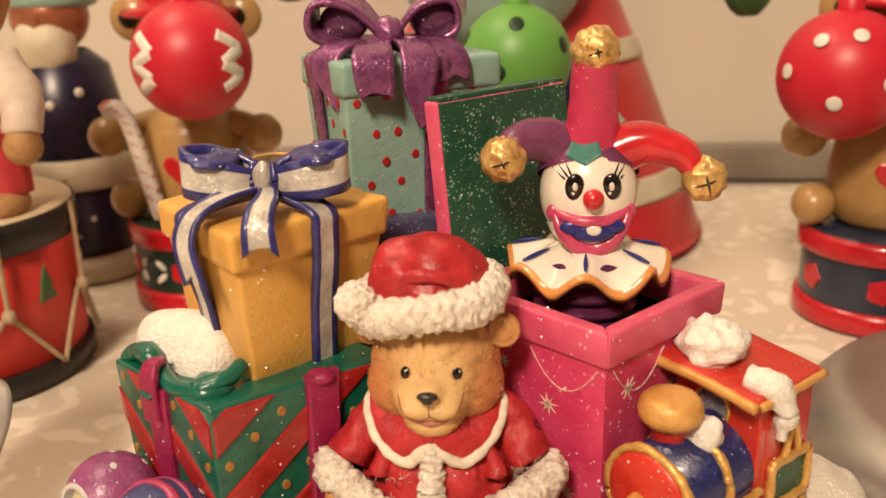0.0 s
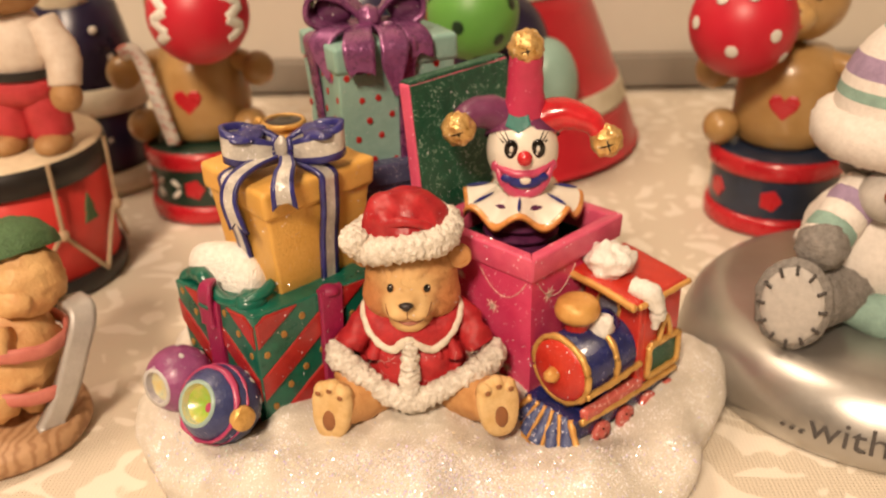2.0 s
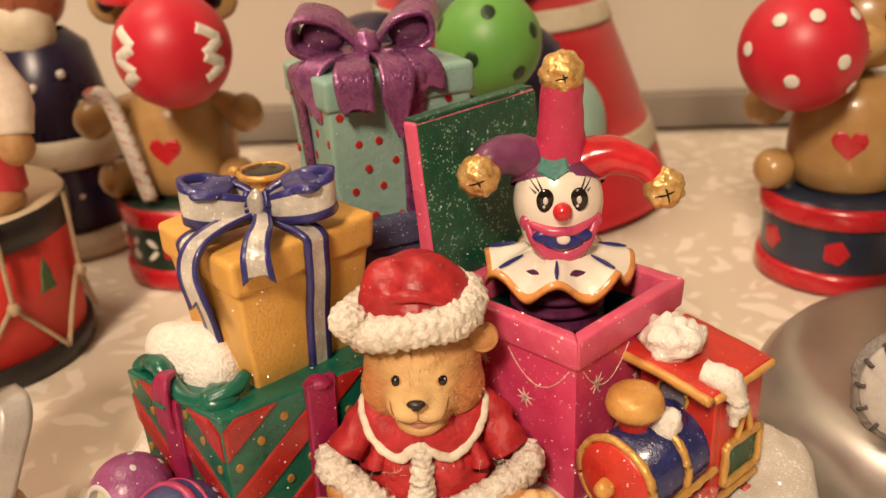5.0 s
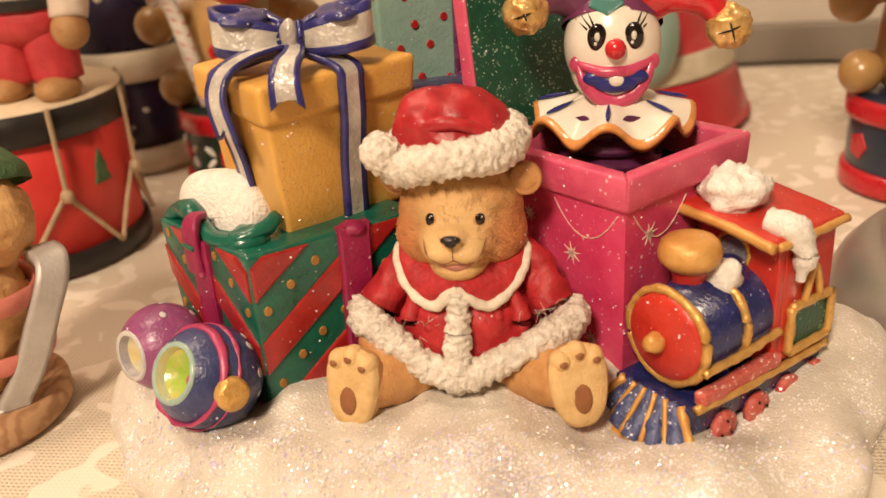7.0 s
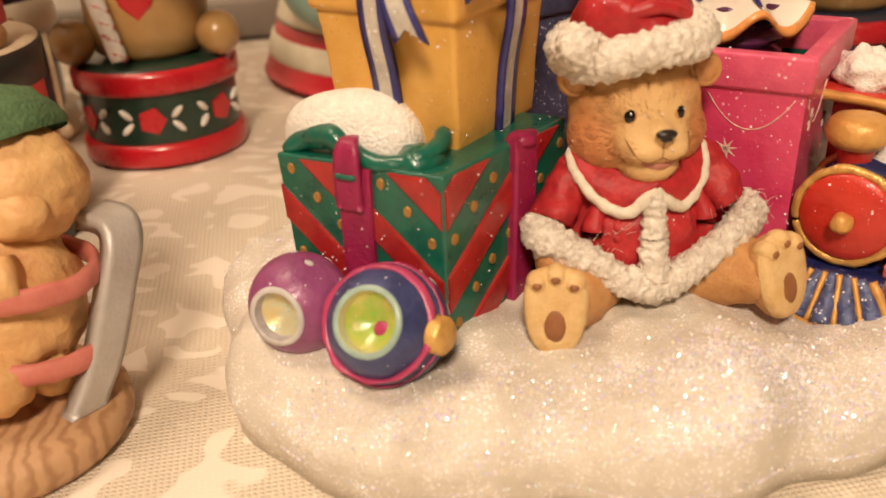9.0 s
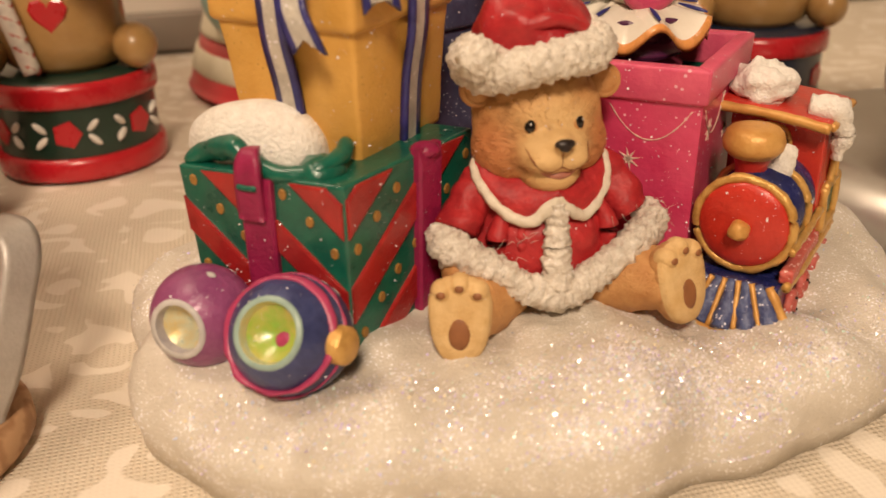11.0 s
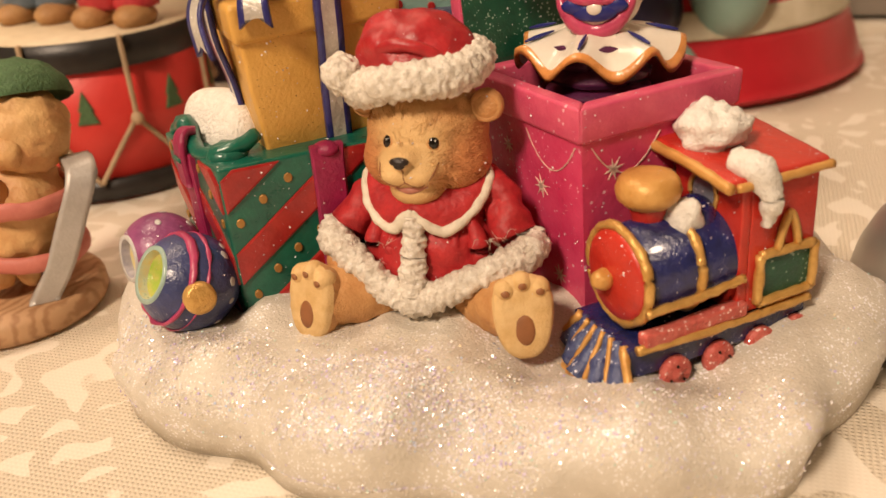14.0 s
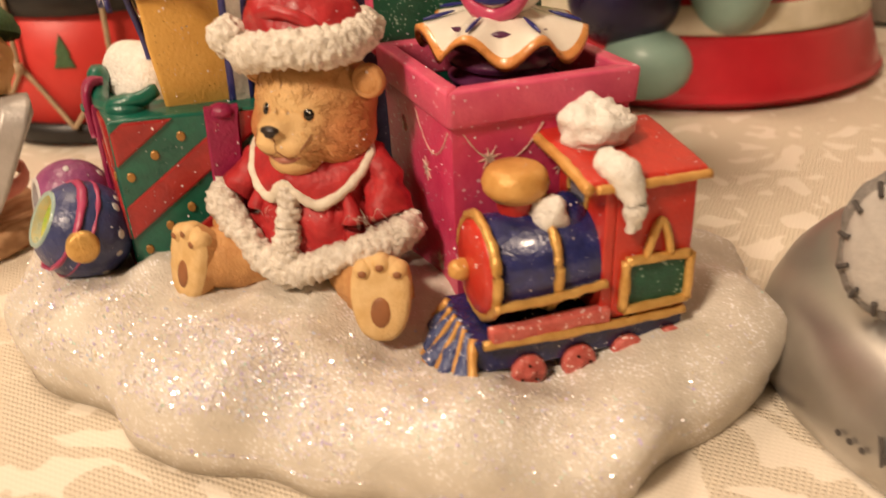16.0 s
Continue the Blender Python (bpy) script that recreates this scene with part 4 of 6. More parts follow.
def yellow_gift():
    F, L, R = Vector((-31.0, 138.5, 0)), Vector((-51.5, 161.5, 0)), Vector((-8.5, 163.0, 0))
    B = L + R - F
    mid = (L + R) / 2
    quad = (F, R, B, L)
    lo = [mid + (p - mid) * 0.80 + Vector((0.3, 0.0, 44.5)) for p in quad]
    hi = [mid + (p - mid) * 0.93 + Vector((0, 0, 67)) for p in quad]
    g = part("gift_box", Shape().prism(lo, hi, YELLOW, 0.9, 0.4, 4), figurine, "golden yellow gift box with a blue and silver bow")
    l0 = [mid + (p - mid) * 0.985 + Vector((0, 0, 66.0)) for p in quad]
    l1 = [mid + (p - mid) * 1.0 + Vector((0, 0, 73.0)) for p in quad]
    part("lid", Shape().prism(l0, l1, YELLOW, 1.3, 0.4, 4), g)
    two = (BLUE, SILVER_RIB)
    K = Vector((-28.8, 156.2, 77.2))
    # bands down the two visible faces
    for a0, b0, a1, b1, hi_a, hi_b, u in ((lo[0], lo[1], hi[0], hi[1], l1[0], l1[1], 0.54), (lo[3], lo[0], hi[3], hi[0], l1[3], l1[0], 0.50)):
        low, top, edge = lerp(a0, b0, u), lerp(a1, b1, u), lerp(hi_a, hi_b, u)
        out = (edge - mid)
        out.z = 0
        out.normalize()
        side = (Vector(b0) - Vector(a0)).normalized()
        band = Shape().ribbon([K + Vector((0, 0, -1)), lerp(K, edge, 0.6) + Vector((0, 0, 0.4)), edge + out * 0.5 + Vector((0, 0, 0.2)), edge + out * 0.9 - Vector((0, 0, 3)), top + out * 1.6 - Vector((0, 0, 3)), lerp(low, top, 0.5) + out * 0.9, low + out * 0.8],
                              [side] * 7, 5.0, two, 0.6, 40, 0.52)
        part("ribbon", band, g, "silver ribbon with blue edges")
    # loose tails over the front corner, with forked ends
    for pts, sd, w in (([K + Vector((-1, -2, 0)), K + Vector((-6.2, -8.2, -0.6)), K + Vector((-9.6, -12.6, -2.6)), K + Vector((-10.6, -14.8, -6.8)), K + Vector((-8.6, -16.6, -13.4))], (0.86, -0.5, 0), (3, 4.0, 4.4, 4.6, 5.2)),
                       ([K + Vector((0.6, -2, 0)), K + Vector((2.0, -8.5, -0.4)), K + Vector((2.0, -12.6, -1.0)), K + Vector((2.0, -15.6, -3.4)), K + Vector((2.4, -16.6, -8.2))], (1, 0.2, 0), (2.6, 3.8, 4.6, 5.2, 5.8))):
        part("ribbon_tail", Shape().ribbon(pts, [sd] * 5, w, two, 0.55, 24, 0.6, 2.4), g, "forked ribbon tail")
    for sx, turn in ((-1, 7), (1, 6)):
        R = Matrix.Rotation(radians(turn), 3, "Z")
        plan = ((1.2, -2.2, 0.6), (4.6, -3.9, 1.2), (9.6, -4.5, 2.0), (13.2, -3.0, 2.8), (13.6, 0.6, 3.2), (9.6, 2.9, 3.0), (4.2, 1.8, 2.0), (1.0, 0.4, 1.2))
        lp = Shape()
        lp.ribbon([K + R @ Vector((sx * x, y, z)) for x, y, z in plan], [Vector((0, y, 0.94)) for y in (0.1, 0.16, 0.22, 0.1, -0.1, -0.15, -0.1, 0)], (4.4, 6.2, 7.6, 7.9, 7.8, 7.4, 6.0, 4.0), two, 0.6, 48, 0.56)
        lp.ball(K + R @ Vector((sx * 8.0, -0.8, 4.7)), (6.0, 3.4, 1.3), BLUE, (sx * -0.10, -0.05, 1), turn, 28, 14, 0.7, 0.35)
        lp.ball(K + R @ Vector((sx * 7.2, -1.2, 0.6)), (5.2, 2.2, 2.4), SILVER_RIB, None, turn)
        part("bow_loop", lp, g, "bow loop of silver ribbon with blue edges")
    knot = Shape().ball(K + Vector((0, -2.6, 1.4)), (1.7, 2.0, 3.2), SILVER_RIB, lumps=0.4, freq=0.5)
    for sx in (-1, 1):
        knot.tube([K + Vector((sx * 1.7, -2.0, 4.0)), K + Vector((sx * 2.1, -3.3, 1.4)), K + Vector((sx * 1.7, -3.2, -1.4))], 0.65, BLUE, 8, 12)
    part("bow_knot", knot, g)


def clasp():
    s = Shape()
    c = (-35.0, 186.0, 74.5)
    s.tube([(c[0] + 5.4 * math.cos(a), c[1] + 5.4 * math.sin(a), c[2]) for a in [2 * math.pi * k / 10 for k in range(10)]], 0.7, GOLD, 8, 40, closed=True)
    s.lathe([(0.01, -0.5), (5.0, -0.5), (5.0, 0.3), (4.6, 0.5), (0.01, 0.2)], c, BLACK, 30)
    s.lathe([(4.4, -9), (4.2, -1.5), (5.2, -0.8)], c, GOLD, 24)
    s.ball((c[0] - 6.4, c[1] - 0.5, c[2] + 0.6), (1.3, 1.0, 1.0), GOLD)
    part("round_tin", s, figurine, "small round gold tin with a dark lid")


def teal_gift():
    a = radians(28)
    u, v = Vector((math.cos(a), math.sin(a), 0)), Vector((-math.sin(a), math.cos(a), 0))
    F = Vector((-19.5, 181.5, 0))
    quad = (F, F + u * 35.5, F + u * 35.5 + v * 29, F + v * 29)
    mid = (quad[0] + quad[2]) / 2
    k = part("gift_box", Shape().prism([mid + (p - mid) * 1.02 + Vector((1.5, -1.0, 14)) for p in quad], [mid + (p - mid) * 1.06 + Vector((1.5, -1.0, 60)) for p in quad], NAVY_BOX, 0.8, 0.4, 4), figurine, "dark navy glittering gift box under the teal one")
    lid = [mid + (p - mid) * 1.12 + Vector((1.5, -1.0, 56)) for p in quad], [mid + (p - mid) * 1.12 + Vector((1.5, -1.0, 62.5)) for p in quad]
    part("lid", Shape().prism(*lid, NAVY_BOX, 1.0, 0.3, 3), k)
    lo = [mid + (p - mid) * 0.90 + Vector((0, 0, 60)) for p in quad]
    hi = [mid + (p - mid) * 0.95 + Vector((0, 0, 89.5)) for p in quad]
    g = part("gift_box", Shape().prism(lo, hi, TEAL, 0.9, 0.5, 4), figurine, "teal gift box with red dots and a purple bow")
    l0 = [mid + (p - mid) * 0.99 + Vector((0, 0, 87.5)) for p in quad]
    l1 = [mid + (p - mid) * 1.0 + Vector((0, 0, 94.5)) for p in quad]
    part("lid", Shape().prism(l0, l1, TEAL, 1.2, 0.4, 4), g)
    right, left = (lo[0], lo[1], hi[1], hi[0]), (lo[3], lo[0], hi[0], hi[3])
    rnd = random.Random(8)
    for face, cols in ((right, 5), (left, 4)):
        for i in range(cols):
            for j in range(5):
                uu = (i + 0.5 + (0.25 if j % 2 else -0.2)) / cols + rnd.uniform(-0.03, 0.03)
                vv = (j + 0.5) / 5 + rnd.uniform(-0.04, 0.04)
                if 0.04 < uu < 0.96:
                    part("dot", Shape().patch(face, disc(uu, vv, 0.026, 0.032, 9), DOT_RED, 0.3), g)
    lidface = (l0[0], l0[1], l1[1], l1[0])
    part("dot", Shape().patch(lidface, disc(0.72, 0.5, 0.024, 0.11, 9), DOT_RED, 0.3), g)
    two = (PURPLE, PURPLE)
    K = mid + Vector((-1, -4, 97.0))
    for face, top, uu in ((right, (l1[0], l1[1]), 0.55), (left, (l1[3], l1[0]), 0.45)):
        low, high, edge = lerp(face[0], face[1], uu), lerp(face[3], face[2], uu), lerp(top[0], top[1], uu)
        out = edge - mid
        out.z = 0
        out.normalize()
        side = (Vector(face[1]) - Vector(face[0])).normalized()
        part("ribbon", Shape().ribbon([K, lerp(K, edge, 0.6) + Vector((0, 0, 0.3)), edge + out * 0.6, edge + out * 0.9 - Vector((0, 0, 4)), high + out * 1.2 - Vector((0, 0, 4)), lerp(low, high, 0.45) + out * 0.8, low + out * 0.6],
                                      [side] * 7, (6, 6, 6, 6, 4.5, 4.0, 4.0), two, 0.6, 40), g)
    for pts, w, sd, fork in (([K, K + Vector((-8, -6, 0.5)), K + Vector((-12.3, -8.8, -2.4)), K + Vector((-11.6, -10.2, -7)), K + Vector((-9.6, -11.4, -12.5))], (4, 6.0, 7.0, 5.0, 1.2), (0.9, -0.5, 0), 0.0),
                             ([K, K + Vector((-2, -9, 0.5)), K + Vector((-1.6, -15.9, -1.6)), K + Vector((-1.2, -17.0, -7.0)), K + Vector((-0.6, -17.4, -9.5))], (4, 6.5, 8.4, 7.6, 6.2), (1, 0.3, 0), 3.0),
                             ([K, K + Vector((5, -7, 0.5)), K + Vector((7.2, -11.8, -2.4)), K + Vector((7.0, -13.2, -8)), K + Vector((7.4, -14.0, -15.5))], (4, 6, 7.5, 6.4, 1.0), (1, 0.3, 0), 0.0),
                             ([K, K + Vector((9, -2.5, 0.5)), K + Vector((13.2, -6.0, -2.4)), K + Vector((13.8, -7.4, -7.6))], (4, 6.0, 6.6, 6.4), (0.9, 0.4, 0), 1.6)):
        part("ribbon_tail", Shape().ribbon(pts, [sd] * len(pts), w, two, 0.7, 22, 0.7, fork), g)
    bow = Shape()
    for sx, tip in ((-1, Vector((-14.5, -2, 4))), (1, Vector((13.5, 3.5, 4)))):
        up = Vector((0, 0, 1))
        bow.ribbon([K + Vector((sx, 0, 1.5)), K + tip * 0.5 + up * 6.0, K + tip + up * 5.0, K + tip * 1.06 + up * -1.0, K + tip * 0.6 - up * 2.2, K + Vector((sx, 0, 0.2))],
                   [(0.1, 1, 0.3)] * 6, (4.5, 7, 8, 8, 7, 4.5), (PURPLE, PURPLE), 0.7, 36)
        bow.ball(K + tip * 0.66 + Vector((0, 1.5, 1.6)), (5.2, 2.8, 4.2), PURPLE_IN)
        part("bow_loop", bow, g, "glossy purple bow loop")
        bow = Shape()
    bow.ball(K + Vector((0, -1.5, 2)), (3.2, 4.0, 3.6), PURPLE, lumps=0.6, freq=0.5)
    part("bow_knot", bow, g)


def jack_box():
    F, R = Vector((29.0, 140.0, 0)), Vector((53.5, 166.0, 0))
    u = (R - F).normalized()
    v = Vector((-u.y, u.x, 0))
    n = (R - F).length
    quad = (F, R, R + v * n, F + v * n)
    mid = (quad[0] + quad[2]) / 2

    def ring(k, z):
        return [mid + (p - mid) * k + Vector((0, 0, z)) for p in quad]

    g = thing('jack_in_the_box', '', '')
    g.parent = figurine
    g['label'] = 'pink box with snowflakes and an open green-lined lid'
    lo, hi = ring(0.86, 13), ring(0.93, 50.5)
    inner_hi, inner_lo = ring(0.84, 54), ring(0.80, 24)
    for i in range(4):
        j = (i + 1) % 4
        s = Shape()
        s.prism([lo[i], lo[j], inner_lo[j] - Vector((0, 0, 11)), inner_lo[i] - Vector((0, 0, 11))], [hi[i], hi[j], inner_hi[j] - Vector((0, 0, 3.5)), inner_hi[i] - Vector((0, 0, 3.5))], PINK, 0.0)
        part("panel", s, g)
    r = Shape()
    r0, r1, q0, q1 = ring(0.975, 49), ring(1.0, 55.5), ring(0.80, 49), ring(0.82, 55.5)
    for i in range(4):
        j = (i + 1) % 4
        r.prism([r0[i], r0[j], q0[j], q0[i]], [r1[i], r1[j], q1[j], q1[i]], PINK_RIM, 0.7)
    part("rim", r, g, "raised pink rim")
    lining = Shape()
    a, b, f = ring(0.798, 38), ring(0.815, 52), ring(0.80, 43.0)
    for i in range(4):
        j = (i + 1) % 4
        lining.put([a[i], a[j], b[j], b[i]], [[0, 1, 2, 3]], INSIDE_GREEN, False)
    lining.put(f, [[0, 1, 2, 3]], INSIDE_GREEN, False)
    part("lining", lining, g, "dark green glittering lining")
    # lid on the far left edge
    h0, h1 = quad[3] + Vector((0, 0, 53)), quad[2] + Vector((0, 0, 53))
    back = v * 1.0
    t0, t1 = h0 + v * 4.6 + Vector((0.4, 0, 36.0)), h1 + v * 4.6 + Vector((0.4, 0, 36.0))
    th = 3.6
    lid = part("lid", Shape().prism([h0, h1, h1 + back * th, h0 + back * th], [t0, t1, t1 + back * th, t0 + back * th], PINK_RIM, 0.7, 0.2), g)
    front = (h0, h1, t1, t0)
    part("lid_lining", Shape().patch((t0, t1, t1 + back * th, t0 + back * th), [(0.02, 0.05), (0.99, 0.05), (0.99, 0.95), (0.02, 0.95)], LID_GREEN, 0.7, 0.6), g, "green top edge of the lid")
    part("lid_lining", Shape().patch(front, [(0.015, 0.02), (0.99, 0.02), (0.99, 0.99), (0.015, 0.99)], LID_GREEN, 0.6, 0.1), g, "green glittering lining of the lid")
    # snowflakes and dotted swags
    rightf, leftf = (lo[0], lo[1], hi[1], hi[0]), (lo[3], lo[0], hi[0], hi[3])
    wid = n * 0.9

    def flake(face, uu, vv, r):
        fl = Shape()
        for k in range(4):
            a = math.pi * k / 4 + 0.2
            du, dv = r * math.cos(a) / wid, r * math.sin(a) / 37
            pu, pv = -0.16 * r * math.sin(a) / wid, 0.16 * r * math.cos(a) / 37
            fl.patch(face, [(uu - du, vv - dv), (uu + pu, vv + pv), (uu + du, vv + dv), (uu - pu, vv - pv)], FLAKE, 0.16, 0.1)
        part("snowflake", fl, g)

    flake(rightf, 0.20, 0.80, 2.1)
    flake(rightf, 0.62, 0.70, 1.6)
    flake(rightf, 0.40, 0.30, 1.6)
    flake(leftf, 0.62, 0.66, 2.2)
    flake(leftf, 0.76, 0.22, 2.0)
    flake(leftf, 0.30, 0.80, 1.6)
    for face, a, b in ((leftf, 0.50, 0.95), (rightf, 0.06, 0.50)):
        fa, fb, fc, fd = [Vector(p) for p in face]
        nrm = (fb - fa).cross(fd - fa).normalized()
        pts = []
        for k in range(9):
            uu = a + (b - a) * k / 8
            vv = 0.93 - 0.16 * (1 - ((k - 4) / 4) ** 2)
            pts.append((fa * (1 - uu) + fb * uu) * (1 - vv) + (fd * (1 - uu) + fc * uu) * vv + nrm * 0.1)
        part("swag", Shape().tube(pts, 0.11, FLAKE, 6, 30, 0.12, 1.5), g)
    return mid


def clown(mid):
    s = Shape()
    c = Vector((27.5, 168.5, 0))
    # accordion body
    prof = []
    for k in range(7):
        prof += [(8.2 - 0.1 * k, 41 + k * 3.0), (9.6, 41.8 + k * 3.0), (9.8, 42.6 + k * 3.0)]
    s.lathe(prof + [(6.0, 61.5)], c + Vector((0, -1, 0)), ACCORDION, 40)
    # wavy ruff, cream with an orange edge and blue strokes
    nr, na = 12, 126

    def ruff(a, t, z0, R, layer):
        r = 3.5 + (R - 3.5 + 0.8 * math.cos(7 * a + layer)) * t
        return c + Vector((r * math.cos(a), r * math.sin(a) * 0.9 - 1.0, z0 + 2.4 * (1 - t) - 1.6 * t - 1.2 * t ** 3 + 2.2 * t * t * math.sin(7 * a + 0.6 + layer * 1.7)))

    for layer, (z0, R) in enumerate(((61.4, 15.0), (62.6, 7.6))):
        vs = [ruff(2 * math.pi * j / na, i / nr, z0, R, layer) for i in range(nr + 1) for j in range(na)]
        low = [p - Vector((0, 0, 1.2)) for p in vs]
        o = len(vs)
        inner, outer = [], []
        for i in range(nr):
            for j in range(na):
                a, b = i * na + j, i * na + (j + 1) % na
                (outer if i >= nr - 1 else inner).extend([[a, a + na, b + na, b], [o + a, o + b, o + b + na, o + a + na]])
        outer += [[nr * na + j, o + nr * na + j, o + nr * na + (j + 1) % na, nr * na + (j + 1) % na] for j in range(na)]
        s.put(vs + low, inner, CLOWN)
        s.put(vs + low, outer, RUFF_ORANGE if layer == 0 else CLOWN)
    for k in range(3, 8):
        a = (2 * math.pi * k + math.pi / 2 - 0.6) / 7
        s.tube([ruff(a, t, 61.4, 15.0, 0) + Vector((0, -0.35, 0.55)) for t in (0.42, 0.58, 0.74, 0.90)], (0.15, 0.36, 0.42, 0.2), CLOWN_BLUE, 6, 10)
    # head
    H = c + Vector((0.2, 0.0, 72.2))
    HR = (8.9, 7.9, 10.2)
    s.ball(H, HR, CLOWN, seg=44, rings=28)
    s.ball(H + Vector((0, -1.6, -4.6)), (7.6, 6.6, 6.0), CLOWN, seg=36, rings=20)

    def face(x, z):
        """A place on the front of the head."""
        y = 1 - (x / HR[0]) ** 2 - (z / HR[2]) ** 2
        return H + Vector((x, -HR[1] * math.sqrt(max(y, 0.05)), z))

    s.ball(H + Vector((0.2, -8.2, 0.6)), 1.9, CLOWN_RED)
    for x in (-3.0, 3.4):
        p = face(x, 2.6)
        s.ball(p, (1.75, 0.75, 2.45), BLACK, seg=18, rings=12)
        s.ball(p + Vector((0.0, -0.72, 0.2)), (0.5, 0.16, 0.8), PAINT_WHITE, seg=10, rings=6)
        s.ball(p + Vector((-0.3, -0.72, -1.0)), (0.3, 0.14, 0.3), PAINT_WHITE, seg=8, rings=6)
        sx = -1 if x < 0 else 1
        for k in range(3):
            a, b = face(x + sx * (0.6 + 0.55 * k), 4.6 - 0.4 * k), face(x + sx * (1.6 + 1.1 * k), 6.6 - 0.6 * k)
            s.tube([a, (a + b) / 2 + Vector((0, -0.2, 0)), b], (0.22, 0.16, 0.06), BLACK, 5, 6)
    # grin: pink lips, dark blue mouth, tooth, cheeks
    lip = [(-6.4, -2.2), (-4.8, -2.9), (-2.4, -3.4), (0.2, -3.5), (2.8, -3.4), (5.2, -2.7), (6.8, -1.8)]
    M = H + Vector((0, -1.6, -4.6))

    def jaw(x, z):
        y = 1 - (x / 7.7) ** 2 - ((z + 4.6) / 6.1) ** 2
        y2 = 1 - (x / HR[0]) ** 2 - (z / HR[2]) ** 2
        return Vector((H.x + x, min(M.y - 6.6 * math.sqrt(max(y, 0.0)), H.y - 7.9 * math.sqrt(max(y2, 0.02))), H.z + z))

    upper = [jaw(x, z) for x, z in lip]
    lower = [jaw(x, z) for x, z in ((6.8, -1.8), (6.0, -4.8), (3.7, -7.9), (0.4, -9.3), (-2.9, -8.1), (-5.4, -5.2), (-6.4, -2.2))]
    s.tube(upper, (0.5, 0.9, 1.05, 1.05, 1.05, 0.9, 0.5), CLOWN_PINK, 8, 28)
    s.tube(lower, (0.5, 1.1, 1.6, 1.9, 1.6, 1.1, 0.5), CLOWN_PINK, 10, 30)
    s.ball(jaw(-2.4, -4.7) + Vector((0, 0.45, 0)), (3.2, 1.0, 1.5), CLOWN_BLUE, None, 0)
    s.ball(jaw(2.9, -4.6) + Vector((0, 0.45, 0)), (3.2, 1.0, 1.5), CLOWN_BLUE)
    s.ball(jaw(0.3, -5.6) + Vector((0, 0.45, 0)), (4.0, 1.0, 1.8), CLOWN_BLUE)
    s.ball(jaw(0.4, -4.9) + Vector((0, -0.3, 0)), (1.35, 0.6, 1.1), CLOWN)
    for x in (-6.4, 6.8):
        s.ball(jaw(x, -2.6) + Vector((0, 0.5, 0)), (1.5, 1.1, 1.6), CLOWN_PINK)
    # cap with three horns and bells
    s.ball(H + Vector((0, 1.2, 2.8)), (9.3, 8.0, 8.4), CLOWN_PURPLE, (0, 0.55, 1), 0, 40, 18, cut=0.05)
    s.patch([face(-4.6, 6.2) + Vector((0, -0.6, 0)), face(1.6, 6.0) + Vector((0, -0.8, 0)), face(1.8, 9.0) + Vector((0, -0.5, 1.0)), face(-4.0, 9.0) + Vector((0, -0.5, 0.8))], [(0, 0.35), (0.55, 0), (1, 0.5), (0.9, 1), (0.1, 1)], TEAL_DARK, 0.35, 1.0)
    s.tube([H + Vector((0.4, 1.2, 8)), H + Vector((0.5, 0.8, 14)), H + Vector((0.6, 0.0, 20)), H + Vector((0.6, -0.4, 24))], (5.6, 4.6, 4.1, 4.0), HAT_PINK, 20, 24, 0.3, 0.3)
    s.tube([H + Vector((-4, 1.5, 7.5)), H + Vector((-9, 0.5, 9.6)), H + Vector((-13.5, -1.8, 9.0)), H + Vector((-15.5, -4.0, 6.6))], (4.6, 4.2, 3.5, 2.6), CLOWN_PURPLE, 18, 24, 0.3, 0.3)
    s.tube([H + Vector((4.5, 1.5, 7.0)), H + Vector((10, 0.6, 8.8)), H + Vector((16, -0.8, 7.4)), H + Vector((19.5, -2.0, 3.8))], (4.8, 4.0, 3.0, 2.2), CLOWN_RED, 18, 24, 0.3, 0.3)
    for p, r in ((H + Vector((0.6, -1.0, 25.6)), 4.2), (H + Vector((-15.6, -4.8, 7.2)), 4.1), (H + Vector((20.3, -2.4, 2.8)), 4.0)):
        s.ball(p, r, GOLD_FOIL, lumps=0.7, freq=0.7, seg=36, rings=24)
        for d in ((1, 0, 0.35), (-0.3, 0, 1)):
            d = Vector(d).normalized()
            s.tube([p + Vector((0, -r * 0.78, 0)) - d * r * 0.62, p + Vector((0, -r * 1.0, 0)), p + Vector((0, -r * 0.78, 0)) + d * r * 0.55], (0.05, 0.2, 0.22, 0.16, 0.04), BLACK, 5, 14)
    return part("clown_doll", s, figurine, "white-faced clown in a pink, purple and red belled cap and ruff")


